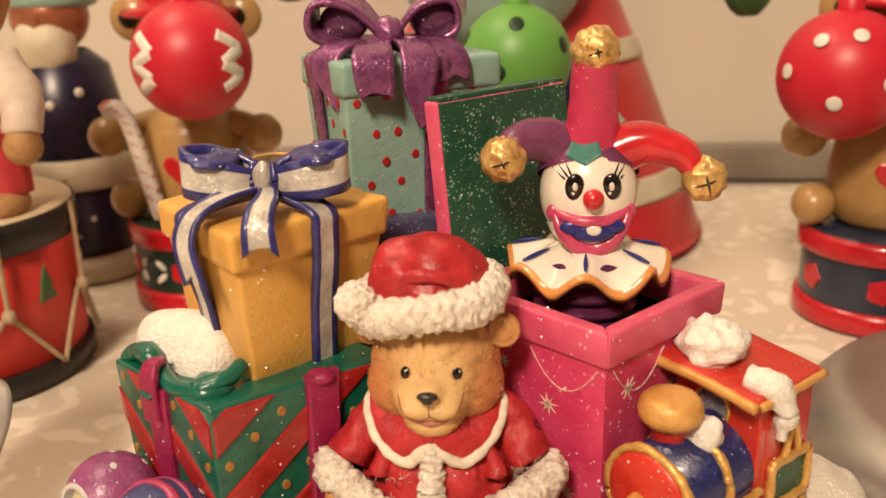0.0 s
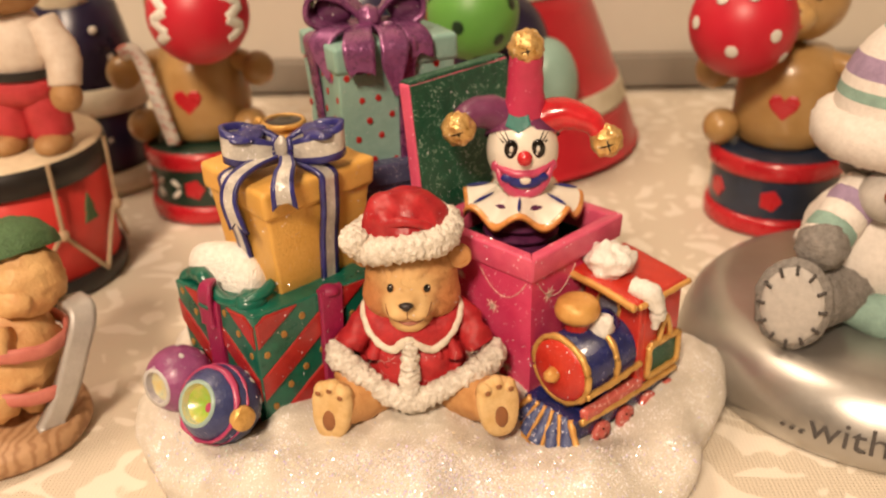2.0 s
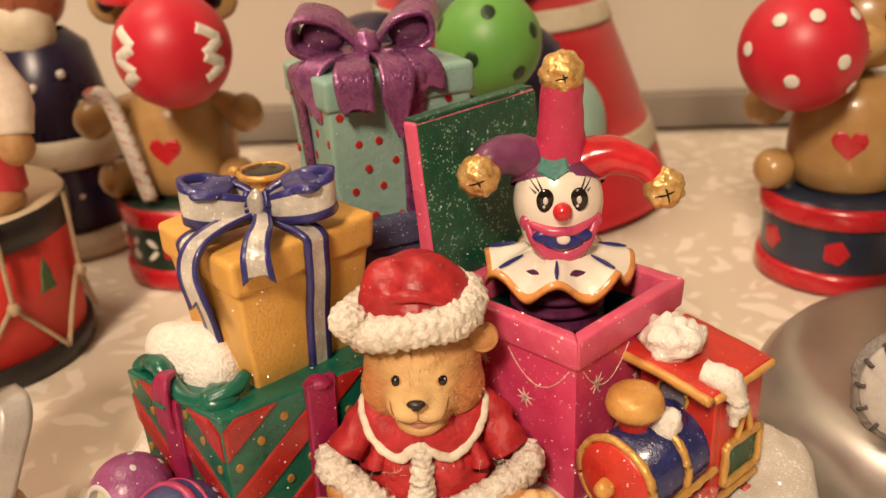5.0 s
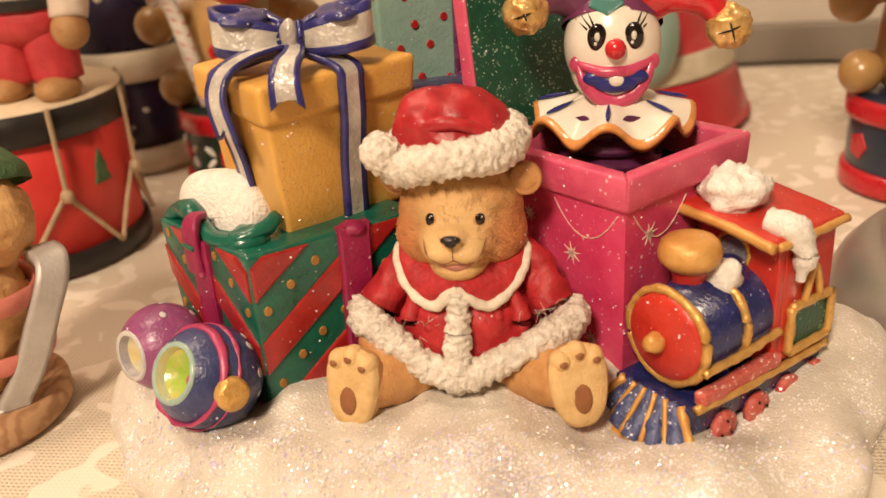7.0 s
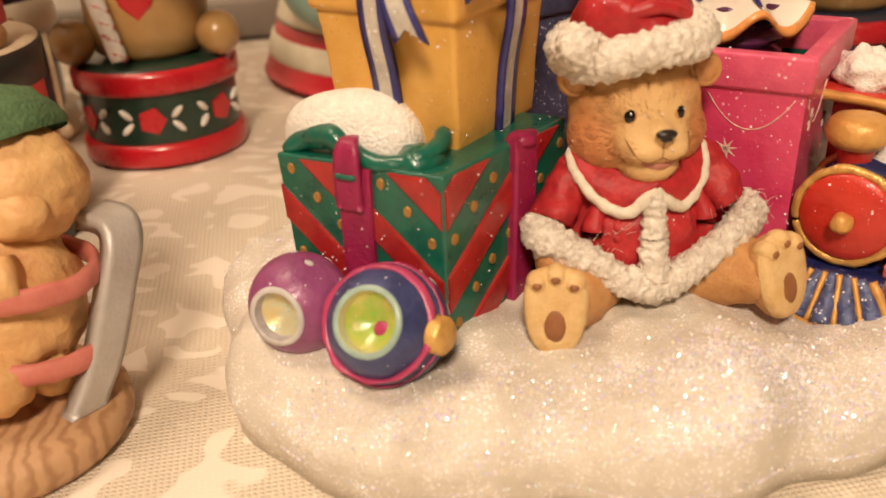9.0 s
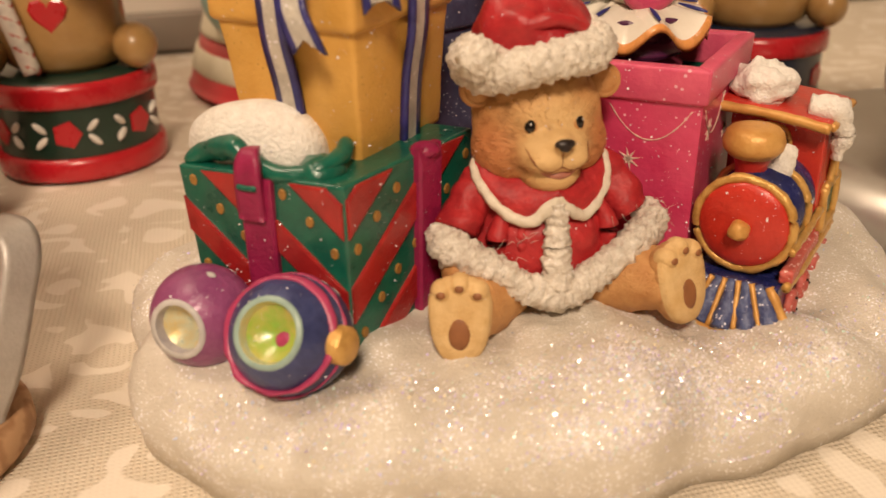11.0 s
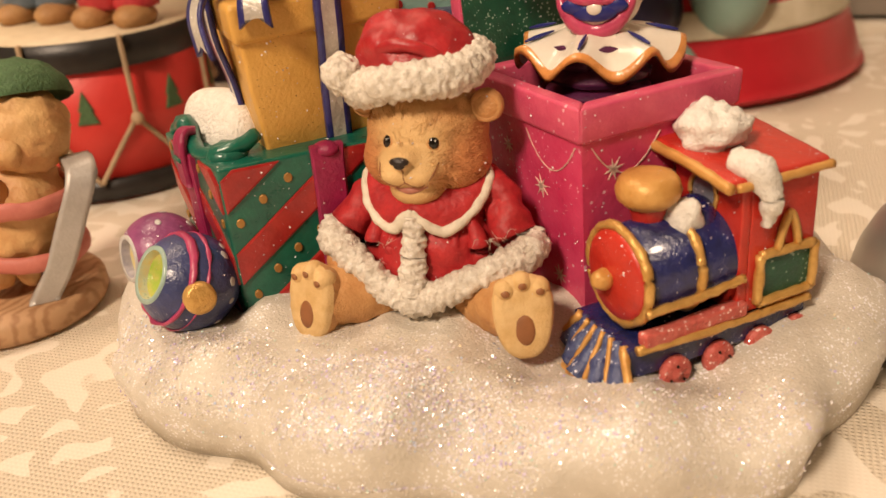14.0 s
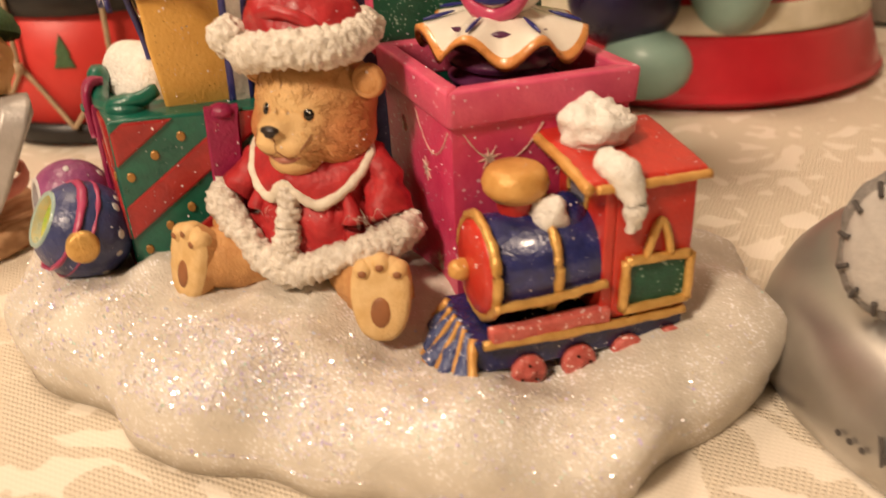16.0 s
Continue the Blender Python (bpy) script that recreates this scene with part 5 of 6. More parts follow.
def train():
    o, ax, sd = Vector((34.0, 134.5, 0)), Vector((0.735, 0.678, 0)), Vector((0.678, -0.735, 0))

    def T(a, p, z):
        return o + ax * a + sd * p + Vector((0, 0, z))

    def bx(a0, a1, p0, p1, z0, z1, material, bevel=0.4, wob=0.15):
        return Shape().prism([T(a0, p0, z0), T(a0, p1, z0), T(a1, p1, z0), T(a1, p0, z0)], [T(a0, p0, z1), T(a0, p1, z1), T(a1, p1, z1), T(a1, p0, z1)], material, bevel, wob)

    g = part("toy_train", bx(-1, 36.5, -8.5, 8.0, 13, 19, TRAIN_BLUE), figurine, "toy steam engine in red, navy and gold with snow on its cab")
    boiler = Shape().lathe([(0.01, 0), (8.2, 0), (8.2, 20)], T(2.5, 0, 28.5), TRAIN_BLUE, 40, tuple(ax))
    part("boiler", boiler, g, "navy boiler")
    front = Shape().ball(T(2.2, 0, 28.5), (7.9, 7.9, 1.9), TRAIN_RED, tuple(-ax), 0, 40, 14, cut=0.0)
    part("boiler_front", front, g, "round red front plate")
    part("knob", Shape().ball(T(-0.6, 0, 28.5), (1.9, 1.9, 2.0), GOLD_MATT, tuple(-ax), lumps=0.4, freq=0.6), g)
    up = Vector((0, 0, 1))
    for a in (2.6, 13.0):
        hoop = [T(a, 8.5 * math.cos(t), 28.5 + 8.5 * math.sin(t)) for t in [2 * math.pi * k / 16 for k in range(16)]]
        part("band", Shape().tube(hoop, 0.85, GOLD, 8, 64, 0.35, 0.6, closed=True), g)
    part("band", Shape().tube([T(2, 8.7, 25), T(12, 8.9, 25.4), T(21, 9.2, 26.4)], 0.8, GOLD, 8, 24, 0.3, 0.6), g)
    part("running_board", bx(1, 22, 7.2, 9.6, 19, 21.5, FROST_CORAL, 0.5, 0.5), g)
    part("frame_bar", Shape().tube([T(0, 9.0, 19.0), T(12, 9.2, 18.6), T(24, 9.1, 18.4), T(36, 9.0, 18.6)], 0.85, GOLD, 8, 30, 0.3, 0.6), g)
    chim = Shape().lathe([(2.6, 34.0), (2.8, 37), (3.5, 39.2), (3.3, 40.2)], T(9.4, -1.6, 0), TRAIN_RED, 28)
    chim.lathe([(0.01, 38.9), (4.0, 39.1), (5.2, 40.4), (5.5, 41.8), (5.0, 43.4), (4.2, 44.2), (2.8, 44.5), (0.01, 44.6)], T(9.4, -1.6, 0), GOLD_MATT, 36)
    part("chimney", chim, g, "chimney with a wide gold top")
    part("snow", Shape().ball(T(13.6, 2.0, 36.8), (3.4, 3.0, 3.6), SNOW_PUFF, lumps=1.1, freq=0.5), g)
    dome = Shape().ball(T(17.2, 0.5, 35.0), (3.8, 4.0, 4.4), TRAIN_BLUE)
    part("steam_dome", dome, g)
    # cab: side walls, front wall with a round-topped window, roof
    cab = bx(20.5, 22.5, -9, 8.4, 19, 43.5, TRAIN_RED, 0.4)
    part("cab_front", cab, g)
    part("window", Shape().ball(T(20.4, -1.0, 38.5), (3.4, 3.0, 0.5), TRAIN_GREY, tuple(-ax), 90, 24, 8), g, "grey cab window")
    hoop = [T(20.2, -1.0 + 3.4 * math.cos(t), 38.5 + 3.6 * math.sin(t)) for t in [2 * math.pi * k / 12 for k in range(12)]]
    part("window_frame", Shape().tube(hoop, 0.45, GOLD, 6, 36, closed=True), g)
    side = bx(22.5, 36.5, 6.8, 8.4, 19, 43.5, TRAIN_RED, 0.4)
    part("cab_side", side, g)
    part("cab_side", bx(22.5, 36.5, -9, -7.4, 19, 43.5, TRAIN_RED, 0.4), g)
    part("cab_back", bx(35, 36.5, -7.4, 6.8, 19, 43.5, TRAIN_RED, 0.3), g)
    fr = Shape()
    sq = [T(24.4, 9.0, 20.6), T(36.2, 9.0, 20.8), T(36.2, 9.0, 29.2), T(24.4, 9.0, 29.6)]
    for i in range(4):
        fr.tube([sq[i], (sq[i] + sq[(i + 1) % 4]) / 2, sq[(i + 1) % 4]], 0.85, GOLD, 8, 10, 0.25, 0.6)
    fr.tube([T(28.0, 9.0, 29.8), T(28.8, 9.0, 33.2), T(30.2, 9.0, 36.0), T(31.6, 9.0, 33.2), T(32.4, 9.0, 29.8)], 0.75, GOLD, 8, 20)
    part("side_frame", fr, g, "gold frame round the side window")
    part("side_window", bx(24.8, 35.8, 8.2, 8.7, 21, 29.2, LID_GREEN, 0.1, 0), g, "dark green side window")
    roof = Shape().prism([T(17, -11, 44.2), T(17, 9.6, 42.2), T(38, 9.2, 42.0), T(38, -11, 44.4)], [T(17, -11, 46.6), T(17, 9.6, 44.4), T(38, 9.2, 44.2), T(38, -11, 46.6)], TRAIN_RED, 0.8, 0.3)
    part("roof", roof, g, "flat red cab roof")
    part("roof_edge", Shape().tube([T(16.9, -11, 45.2), T(16.8, 0, 44.6), T(16.9, 9.6, 43.2)], 1.0, GOLD_MATT, 8, 20, 0.2, 0.5), g)
    part("roof_edge", Shape().tube([T(18, 9.7, 43.2), T(27, 9.5, 43.0), T(38, 9.3, 43.0)], 0.8, GOLD_MATT, 8, 20, 0.2, 0.5), g)
    part("snow", Shape().ball(T(24.5, -4.5, 48.2), (6.4, 6.0, 4.2), SNOW_PUFF, lumps=1.6, freq=0.45, seg=36, rings=24), g)
    drip = Shape().tube([T(21.5, 4.6, 45.8), T(22.5, 8.8, 45.0), T(24.0, 10.6, 41), T(24.4, 10.2, 35.8)], (2.2, 2.8, 2.2, 1.2), SNOW_PUFF, 12, 24, 1.0, 0.5)
    part("snow", drip, g)
    for a in (8, 17, 26, 34):
        w = Shape().lathe([(0.01, 0), (0.8, 0.1), (1.2, 0.5), (2.3, 0.3), (3.0, 0.7), (3.1, 1.8), (0.01, 1.9)], T(a, 9.9, 12.2), FROST_CORAL, 24, tuple(-sd))
        for k in range(3):
            t = k * math.pi * 0.6 + a
            w.ball(T(a + 1.7 * math.cos(t), 9.7, 12.2 + 1.7 * math.sin(t)), (0.26, 0.3, 0.26), BLACK, None, 0, 8, 6)
        part("wheel", w, g, "small frosted coral wheel half in the snow")
    # cow-catcher: a fan of frosted blue bars in a gold frame
    for k in range(5):
        t = (k - 2) / 2
        a, b = T(-0.6, 4.6 * t, 19.0), T(-6.4 + 2.6 * abs(t), 8.8 * t, 11.6)
        part("catcher_bar", Shape().tube([a, lerp(a, b, 0.55) + Vector((0, 0, -0.9)), b], (0.9, 1.9, 1.7), FROST_BLUE, 10, 14, 0.6, 0.5), g)
        if k < 4:
            t2 = (k - 1.5) / 2
            part("catcher_edge", Shape().tube([T(-1.2, 4.6 * t2, 19.2), T(-6.6 + 2.6 * abs(t2), 8.8 * t2, 11.6)], 0.55, GOLD_MATT, 6, 8, 0.2, 0.8), g)
    rim = [T(-0.8, -6.4, 19.0), T(-3.0, -10.4, 12.2), T(-5.6, -5.6, 11.4), T(-6.9, 0, 11.0), T(-5.6, 5.6, 11.4), T(-3.0, 10.4, 12.2), T(-0.8, 6.4, 19.0)]
    part("catcher_edge", Shape().tube(rim, 0.85, GOLD_MATT, 8, 44, 0.4, 0.6), g)


def orb(name, c, r, d, cap, body, stripe, lining, lining2, label):
    c, d = Vector(c), Vector(d).normalized()
    s = Shape()
    # ball with a hollow facing d
    prof = [(0.01, -r)] + [(r * math.sin(t), -r * math.cos(t)) for t in [0.15 * k for k in range(1, 18)]]
    s.lathe(prof, c, body, 44, tuple(d))
    rr, zz = prof[-1]
    g = part(name, s, figurine, label)
    hol = Shape().lathe([(rr + 0.25, zz - 0.3), (rr + 0.1, zz + 0.35), (rr - 0.7, zz + 0.2)], c, ORB_TEAL if body is ORB_BLUE else ORB_DOT, 40, tuple(d))
    hol.lathe([(rr - 0.7, zz + 0.2), (rr * 0.80, zz - 1.5)], c, lining, 40, tuple(d))
    hol.lathe([(rr * 0.80, zz - 1.5), (rr * 0.36, zz - 3.2), (0.01, zz - 3.6)], c, lining2, 40, tuple(d))
    if stripe:
        hol.ball(c + rot_to(d) @ Vector((1.2, -0.8, zz - 3.4)), (1.5, 1.3, 0.5), ORB_PINK, tuple(d))
    part("hollow", hol, g, "painted hollow in the ball")
    R = rot_to(d)
    if stripe:
        for t, w in ((2.02, 0.85), (1.72, 0.35)):
            loop = [c + R @ Vector((r * math.sin(t) * math.cos(a), r * math.sin(t) * math.sin(a), -r * math.cos(t))) for a in [2 * math.pi * k / 20 for k in range(20)]]
            part("stripe", Shape().tube(loop, w, stripe, 8, 70, 0.6, 0.35, closed=True, flat=0.5), g)
    rnd = random.Random(5)
    for k in range(26):
        q = Vector((rnd.gauss(0, 1), rnd.gauss(0, 1), rnd.gauss(0, 1))).normalized()
        if -0.95 < q.dot(d) < 0.0 or (not stripe and q.dot(d) < 0.55):
            part("dot", Shape().spot(c, r, q, (rnd.uniform(0.4, 0.8), rnd.uniform(0.6, 1.0)), ORB_DOT, 0.12), g)
    if cap:
        q = Vector(cap).normalized()
        part("cap", Shape().lathe([(0.01, 2.0), (2.4, 1.9), (3.0, 1.3), (3.0, -1.5)], c + q * (r - 0.2), GOLD, 28, tuple(q)), g, "gold ornament cap")


snow_base()
bear()
green_gift()
yellow_gift()
clasp()
teal_gift()
clown(jack_box())
train()
orb("painted_ball", (-45.0, 131.0, 22.8), 9.6, (-0.47, -0.72, 0.52), (0.72, -0.74, 0.10), ORB_BLUE, ORB_PINK, ORB_GOLD, ORB_LIME, "navy painted ball with pink stripes and a lime hollow")
orb("painted_ball", (-58.0, 141.5, 23.0), 8.4, (-0.55, -0.80, 0.15), None, ORB_PURPLE, None, ORB_SILVER, ORB_GOLD, "purple painted ball with a silver hollow")
glitter()


def lint():
    """Fine white fibres caught on the fur trim."""
    rnd = random.Random(21)
    s = Shape()
    for k in range(46):
        base = Vector((rnd.gauss(16.5, 2.2), rnd.gauss(136.8, 1.0), rnd.gauss(30.5, 1.6))) if k < 32 else Vector((rnd.gauss(-9, 4), rnd.gauss(137.4, 1.0), rnd.gauss(28.5, 1.6)))
        d = Vector((rnd.uniform(-0.6, 1), rnd.uniform(-1, -0.1), rnd.uniform(0.1, 1))).normalized() * rnd.uniform(1.5, 4.2)
        bend = Vector((rnd.gauss(0, 0.8), rnd.gauss(0, 0.5), rnd.gauss(0, 0.8)))
        s.tube([base, base + d * 0.5 + bend, base + d], (0.035, 0.045, 0.02), FUR_WHITE, 4, 8)
    ob = part("lint", s, figurine, "fine white fibres caught on the coat")
    ob["kind"] = "stuff"


lint()


def kin(ob):
    return [o for o in (ob, *ob.children_recursive) if o.type == "MESH" and o.name.split(".")[0] != "glitter"]


for ob, count in [(o, {"toy_train": 2400, "gift_box": 1500, "jack_in_the_box": 2200, "clown_doll": 260, "teddy_bear": 1300, "painted_ball": 220}.get(o.name.split(".")[0], 0)) for o in list(figurine.children)]:
    if count:
        dust(ob if ob.name.split(".")[0] not in ("teddy_bear", "clown_doll") else figurine, kin(ob), count, count + len(ob.name))


# ---- wooden bears on drums ----
def heart(n=16):
    pts = []
    for k in range(n):
        t = 2 * math.pi * k / n
        pts.append((0.5 + 0.47 * math.sin(t) ** 3, 0.55 + 0.03 * (13 * math.cos(t) - 5 * math.cos(2 * t) - 2 * math.cos(3 * t) - math.cos(4 * t))))
    return pts[::-1]


def drum_bear(c, turn, mid, cane, label):
    """A turned wooden bear sitting on a painted drum, built about its own foot and then turned."""
    g = thing("wooden_bear", label, "figurine", "wooden bears on drums")
    d = Shape().lathe([(0.01, 0.4), (23.5, 0.4), (24.0, 6), (24.0, 24), (24.0, 30.0), (0.01, 30.0)], (0, 0, 0), mid, 56)
    drum = part("drum", d, g, "painted wooden drum")
    for z in (0.3, 22.5):
        part("band", Shape().lathe([(24.0, z), (25.4, z + 0.5), (25.6, z + 2), (25.6, z + 5.5), (25.0, z + 7.0), (24.0, z + 7.2)], (0, 0, 0), DRUM_RED, 56), drum, "red band")
    part("drumhead", Shape().lathe([(24.2, 29.6), (23.0, 30.5), (0.01, 30.5)], (0, 0, 0), mid, 48), drum)
    for a in (-90, -35, -145):
        n = Vector((math.cos(radians(a)), math.sin(radians(a)), 0))
        s = Vector((-n.y, n.x, 0))
        q = n * 24.05 + Vector((0, 0, 15))
        face = (q - s * 6 - Vector((0, 0, 6)), q + s * 6 - Vector((0, 0, 6)), q + s * 6 + Vector((0, 0, 6)), q - s * 6 + Vector((0, 0, 6)))
        part("star", Shape().patch(face, disc(0.5, 0.5, 0.36, 0.36, 5), DRUM_RED, 0.4, 1.2), drum)
        for o in (-1, 1) if cane else ():
            for dz in (-2.2, 2.2):
                part("leaf_mark", Shape().ball(q + s * (7.5 * o) + Vector((0, 0, dz)) - n * 0.9, (2.4, 1.0, 1.1), PAINT_WHITE, tuple(n), 20 * o * dz), drum)
    b = Shape()
    b.lathe([(0.01, 30.0), (14, 30.2), (17.6, 33), (18.9, 40), (18.6, 50), (17.2, 59), (14.0, 66), (0.01, 69)], (0, 2, 0), CARVED, 40)
    b.ball((0, 1, 84), (17.0, 15.5, 15.5), CARVED, seg=40, rings=24)
    for x in (-18.5, 18.5):
        b.ball((x, 3, 96), (7.6, 4.0, 7.6), CARVED)
        b.ball((x, -0.6, 96), (3.2, 1.0, 3.2), BLACK)
    b.ball((0, -14.5, 80), (6.6, 6.2, 5.8), MUZZLE)
    b.ball((0, -19.5, 83), (1.3, 1.2, 1.0), BLACK)
    b.tube([(-2.4, -19.6, 78.5), (0, -20.6, 77.6), (2.4, -19.6, 78.5)], 0.4, CLOWN_RED, 6, 10)
    for x in (-6, 6):
        b.ball((x, -12.9, 87), (1.5, 1.0, 1.5), BLACK)
    b.ball((-26, -10, 58.5), (6.8, 6.6, 6.8), CARVED)
    b.ball((25, -3, 58), (6.6, 6.6, 6.8), CARVED)
    b.tube([(-13, -1, 62), (-20, -5, 60.5), (-26, -10, 58.5)], 4.2, CARVED, 12, 12)
    b.tube([(13, 0, 62), (19, -2, 61), (25, -3, 58)], 4.2, CARVED, 12, 12)
    for x in (-21.5, 21.5):
        b.ball((x, -9, 37), (6.6, 7.5, 6.8), CARVED)
    ry = 18.6
    face = [Vector((x, -ry + 2 + 0.6, z)) for x, z in ((-5.8, 42.0), (5.8, 42.0), (5.8, 54.0), (-5.8, 54.0))]
    b.patch(face, heart(), DRUM_RED, 0.9, 0.6)
    b.lathe([(0.01, 96), (14, 96.2), (19.5, 97.0), (20, 98.6), (14, 99.8), (13, 106), (13.4, 116), (0.01, 117)], (0, 1, 0), DRUM_RED, 40)
    part("bear", b, g, "turned wooden bear with a red heart and red hat")
    if cane:
        pts = [(-6.8, -19.5, 33), (-9.2, -20, 45), (-11.8, -20, 57), (-14.2, -20, 66), (-17.4, -20, 69.6), (-21.0, -19.5, 68.0)]
        cn = part("candy_cane", Shape().tube(pts, 2.7, PAINT_WHITE, 10, 40), g, "red and white candy cane")
        P = smooth_path(pts, 26)
        for k in range(1, 26, 2):
            part("stripe", Shape().tube([P[k - 1] + Vector((1.9, 0, 0)), P[k] + Vector((0, -1.6, 0)), P[k] + Vector((-1.9, 0, 1.8))], 1.3, STRIPE_CANE, 6, 6), cn)
    g.matrix_world = pose(c[0] * 0.001, c[1] * 0.001, 0, 0, 0, turn)


drum_bear((-94, 307), -2, DRUM_GREEN, True, "wooden bear with candy cane on a green and red drum")
drum_bear((132, 288), -20, DRUM_NAVY, False, "wooden bear in red hat on a navy and red drum")


# ---- hanging ball ornaments ----
def hanging_ball(name, c, r, body, label):
    c = Vector(c)
    g = thing(name, label, "ornament", "hanging ornaments")
    part("ball", Shape().ball(c, r, body, seg=48, rings=30), g)
    part("cap", Shape().lathe([(3.6, -1.0), (3.6, 3.2), (2.8, 4.0), (0.01, 4.2)], c + Vector((0, 0, r - 0.4)), body, 24), g)
    loop = [c + Vector((2.6 * math.cos(t), 0, r + 5.5 + 2.6 * math.sin(t))) for t in [2 * math.pi * k / 10 for k in range(10)]]
    part("ring", Shape().tube(loop, 0.45, GOLD, 6, 30, closed=True), g)
    for x in (-0.9, 0.9):
        part("cord", Shape().tube([c + Vector((0, 0, r + 7.6)), c + Vector((x, 0, r + 14)), c + Vector((x * 1.4, 0, r + 40)), Vector((c.x, c.y, 300))], 0.5, GOLD, 6, 16), g, "gold cord")
    return g, c


g, c = hanging_ball("ball_ornament", (15.5, 268, 85), 15.8, BALL_GREEN, "matt lime green ball with dark dots on a gold cord")
for d in ((0.0, -0.75, 0.72), (0.55, -0.75, -0.42), (0.80, -0.5, 0.30), (-0.62, -0.70, -0.35), (-0.3, -0.9, -0.1), (0.1, -0.5, -0.9), (-0.85, -0.2, 0.4), (0.5, 0.6, 0.5)):
    part("dot", Shape().spot(c, 15.8, d, (2.1, 2.4), DOT_GREEN, 0.3), g)
g, c = hanging_ball("ball_ornament", (108, 271, 79), 18.2, BALL_RED, "matt red ball with white dots on a gold cord")
for d in ((-0.62, -0.62, 0.62), (-0.08, -0.76, 0.66), (0.55, -0.55, 0.62), (-0.42, -0.90, -0.32), (0.32, -0.93, -0.02), (0.62, -0.68, -0.5), (-0.9, -0.3, 0.1), (0.1, 0.8, 0.5)):
    part("dot", Shape().spot(c, 18.6, d, 2.2, PAINT_WHITE, 0.3), g)
g, c = hanging_ball("ball_ornament", (-80, 272, 86), 17.6, BALL_RED, "matt red ball with white zigzags on a gold cord")
for k0 in (-0.52, 1.10):
    pts = []
    for q, (a, b) in enumerate(((-0.34, 0.50), (0.16, 0.22), (-0.30, 0.02), (0.16, -0.20), (-0.26, -0.42))):
        az = k0 + a * 0.9
        d = Vector((math.sin(az) * math.cos(b), -math.cos(az) * math.cos(b), math.sin(b)))
        pts.append(c + d * 15.9)
    z = Shape()
    for p, q in zip(pts[:-1], pts[1:]):
        z.tube([p, (p + q) / 2 + ((p + q) / 2 - c).normalized() * 0.25, q], (2.5, 2.6, 2.4), PAINT_WHITE, 12, 10, flat=1.0)
    part("zigzag", z, g, "white painted zigzag")
rail = part("ornament_wire", Shape().tube([(-300, 268, 300), (0, 268, 300), (300, 268, 300)], 1.0, GOLD, 8, 20))
tagged(rail, "thin wire that carries the hanging ornaments", "wire")
for x, y, z in ((-65, 340, 107), (97, 340, 99)):
    p = thing("leaf_ornament", "dark green oval ornament on a cord", "ornament")
    part("body", Shape().ball((x, y, z), (8.1, 7.8, 8.6), PINE, lumps=0.8, freq=0.3), p)
    part("cord", Shape().tube([(x, y, z + 9), (x, y, z + 60), (x, y, 300)], 0.5, GOLD, 6, 8), p)
tagged(part("ornament_wire", Shape().tube([(-300, 340, 300), (0, 340, 300), (300, 340, 300)], 1.0, GOLD, 8, 20)), "thin wire that carries the far hanging ornaments", "wire")


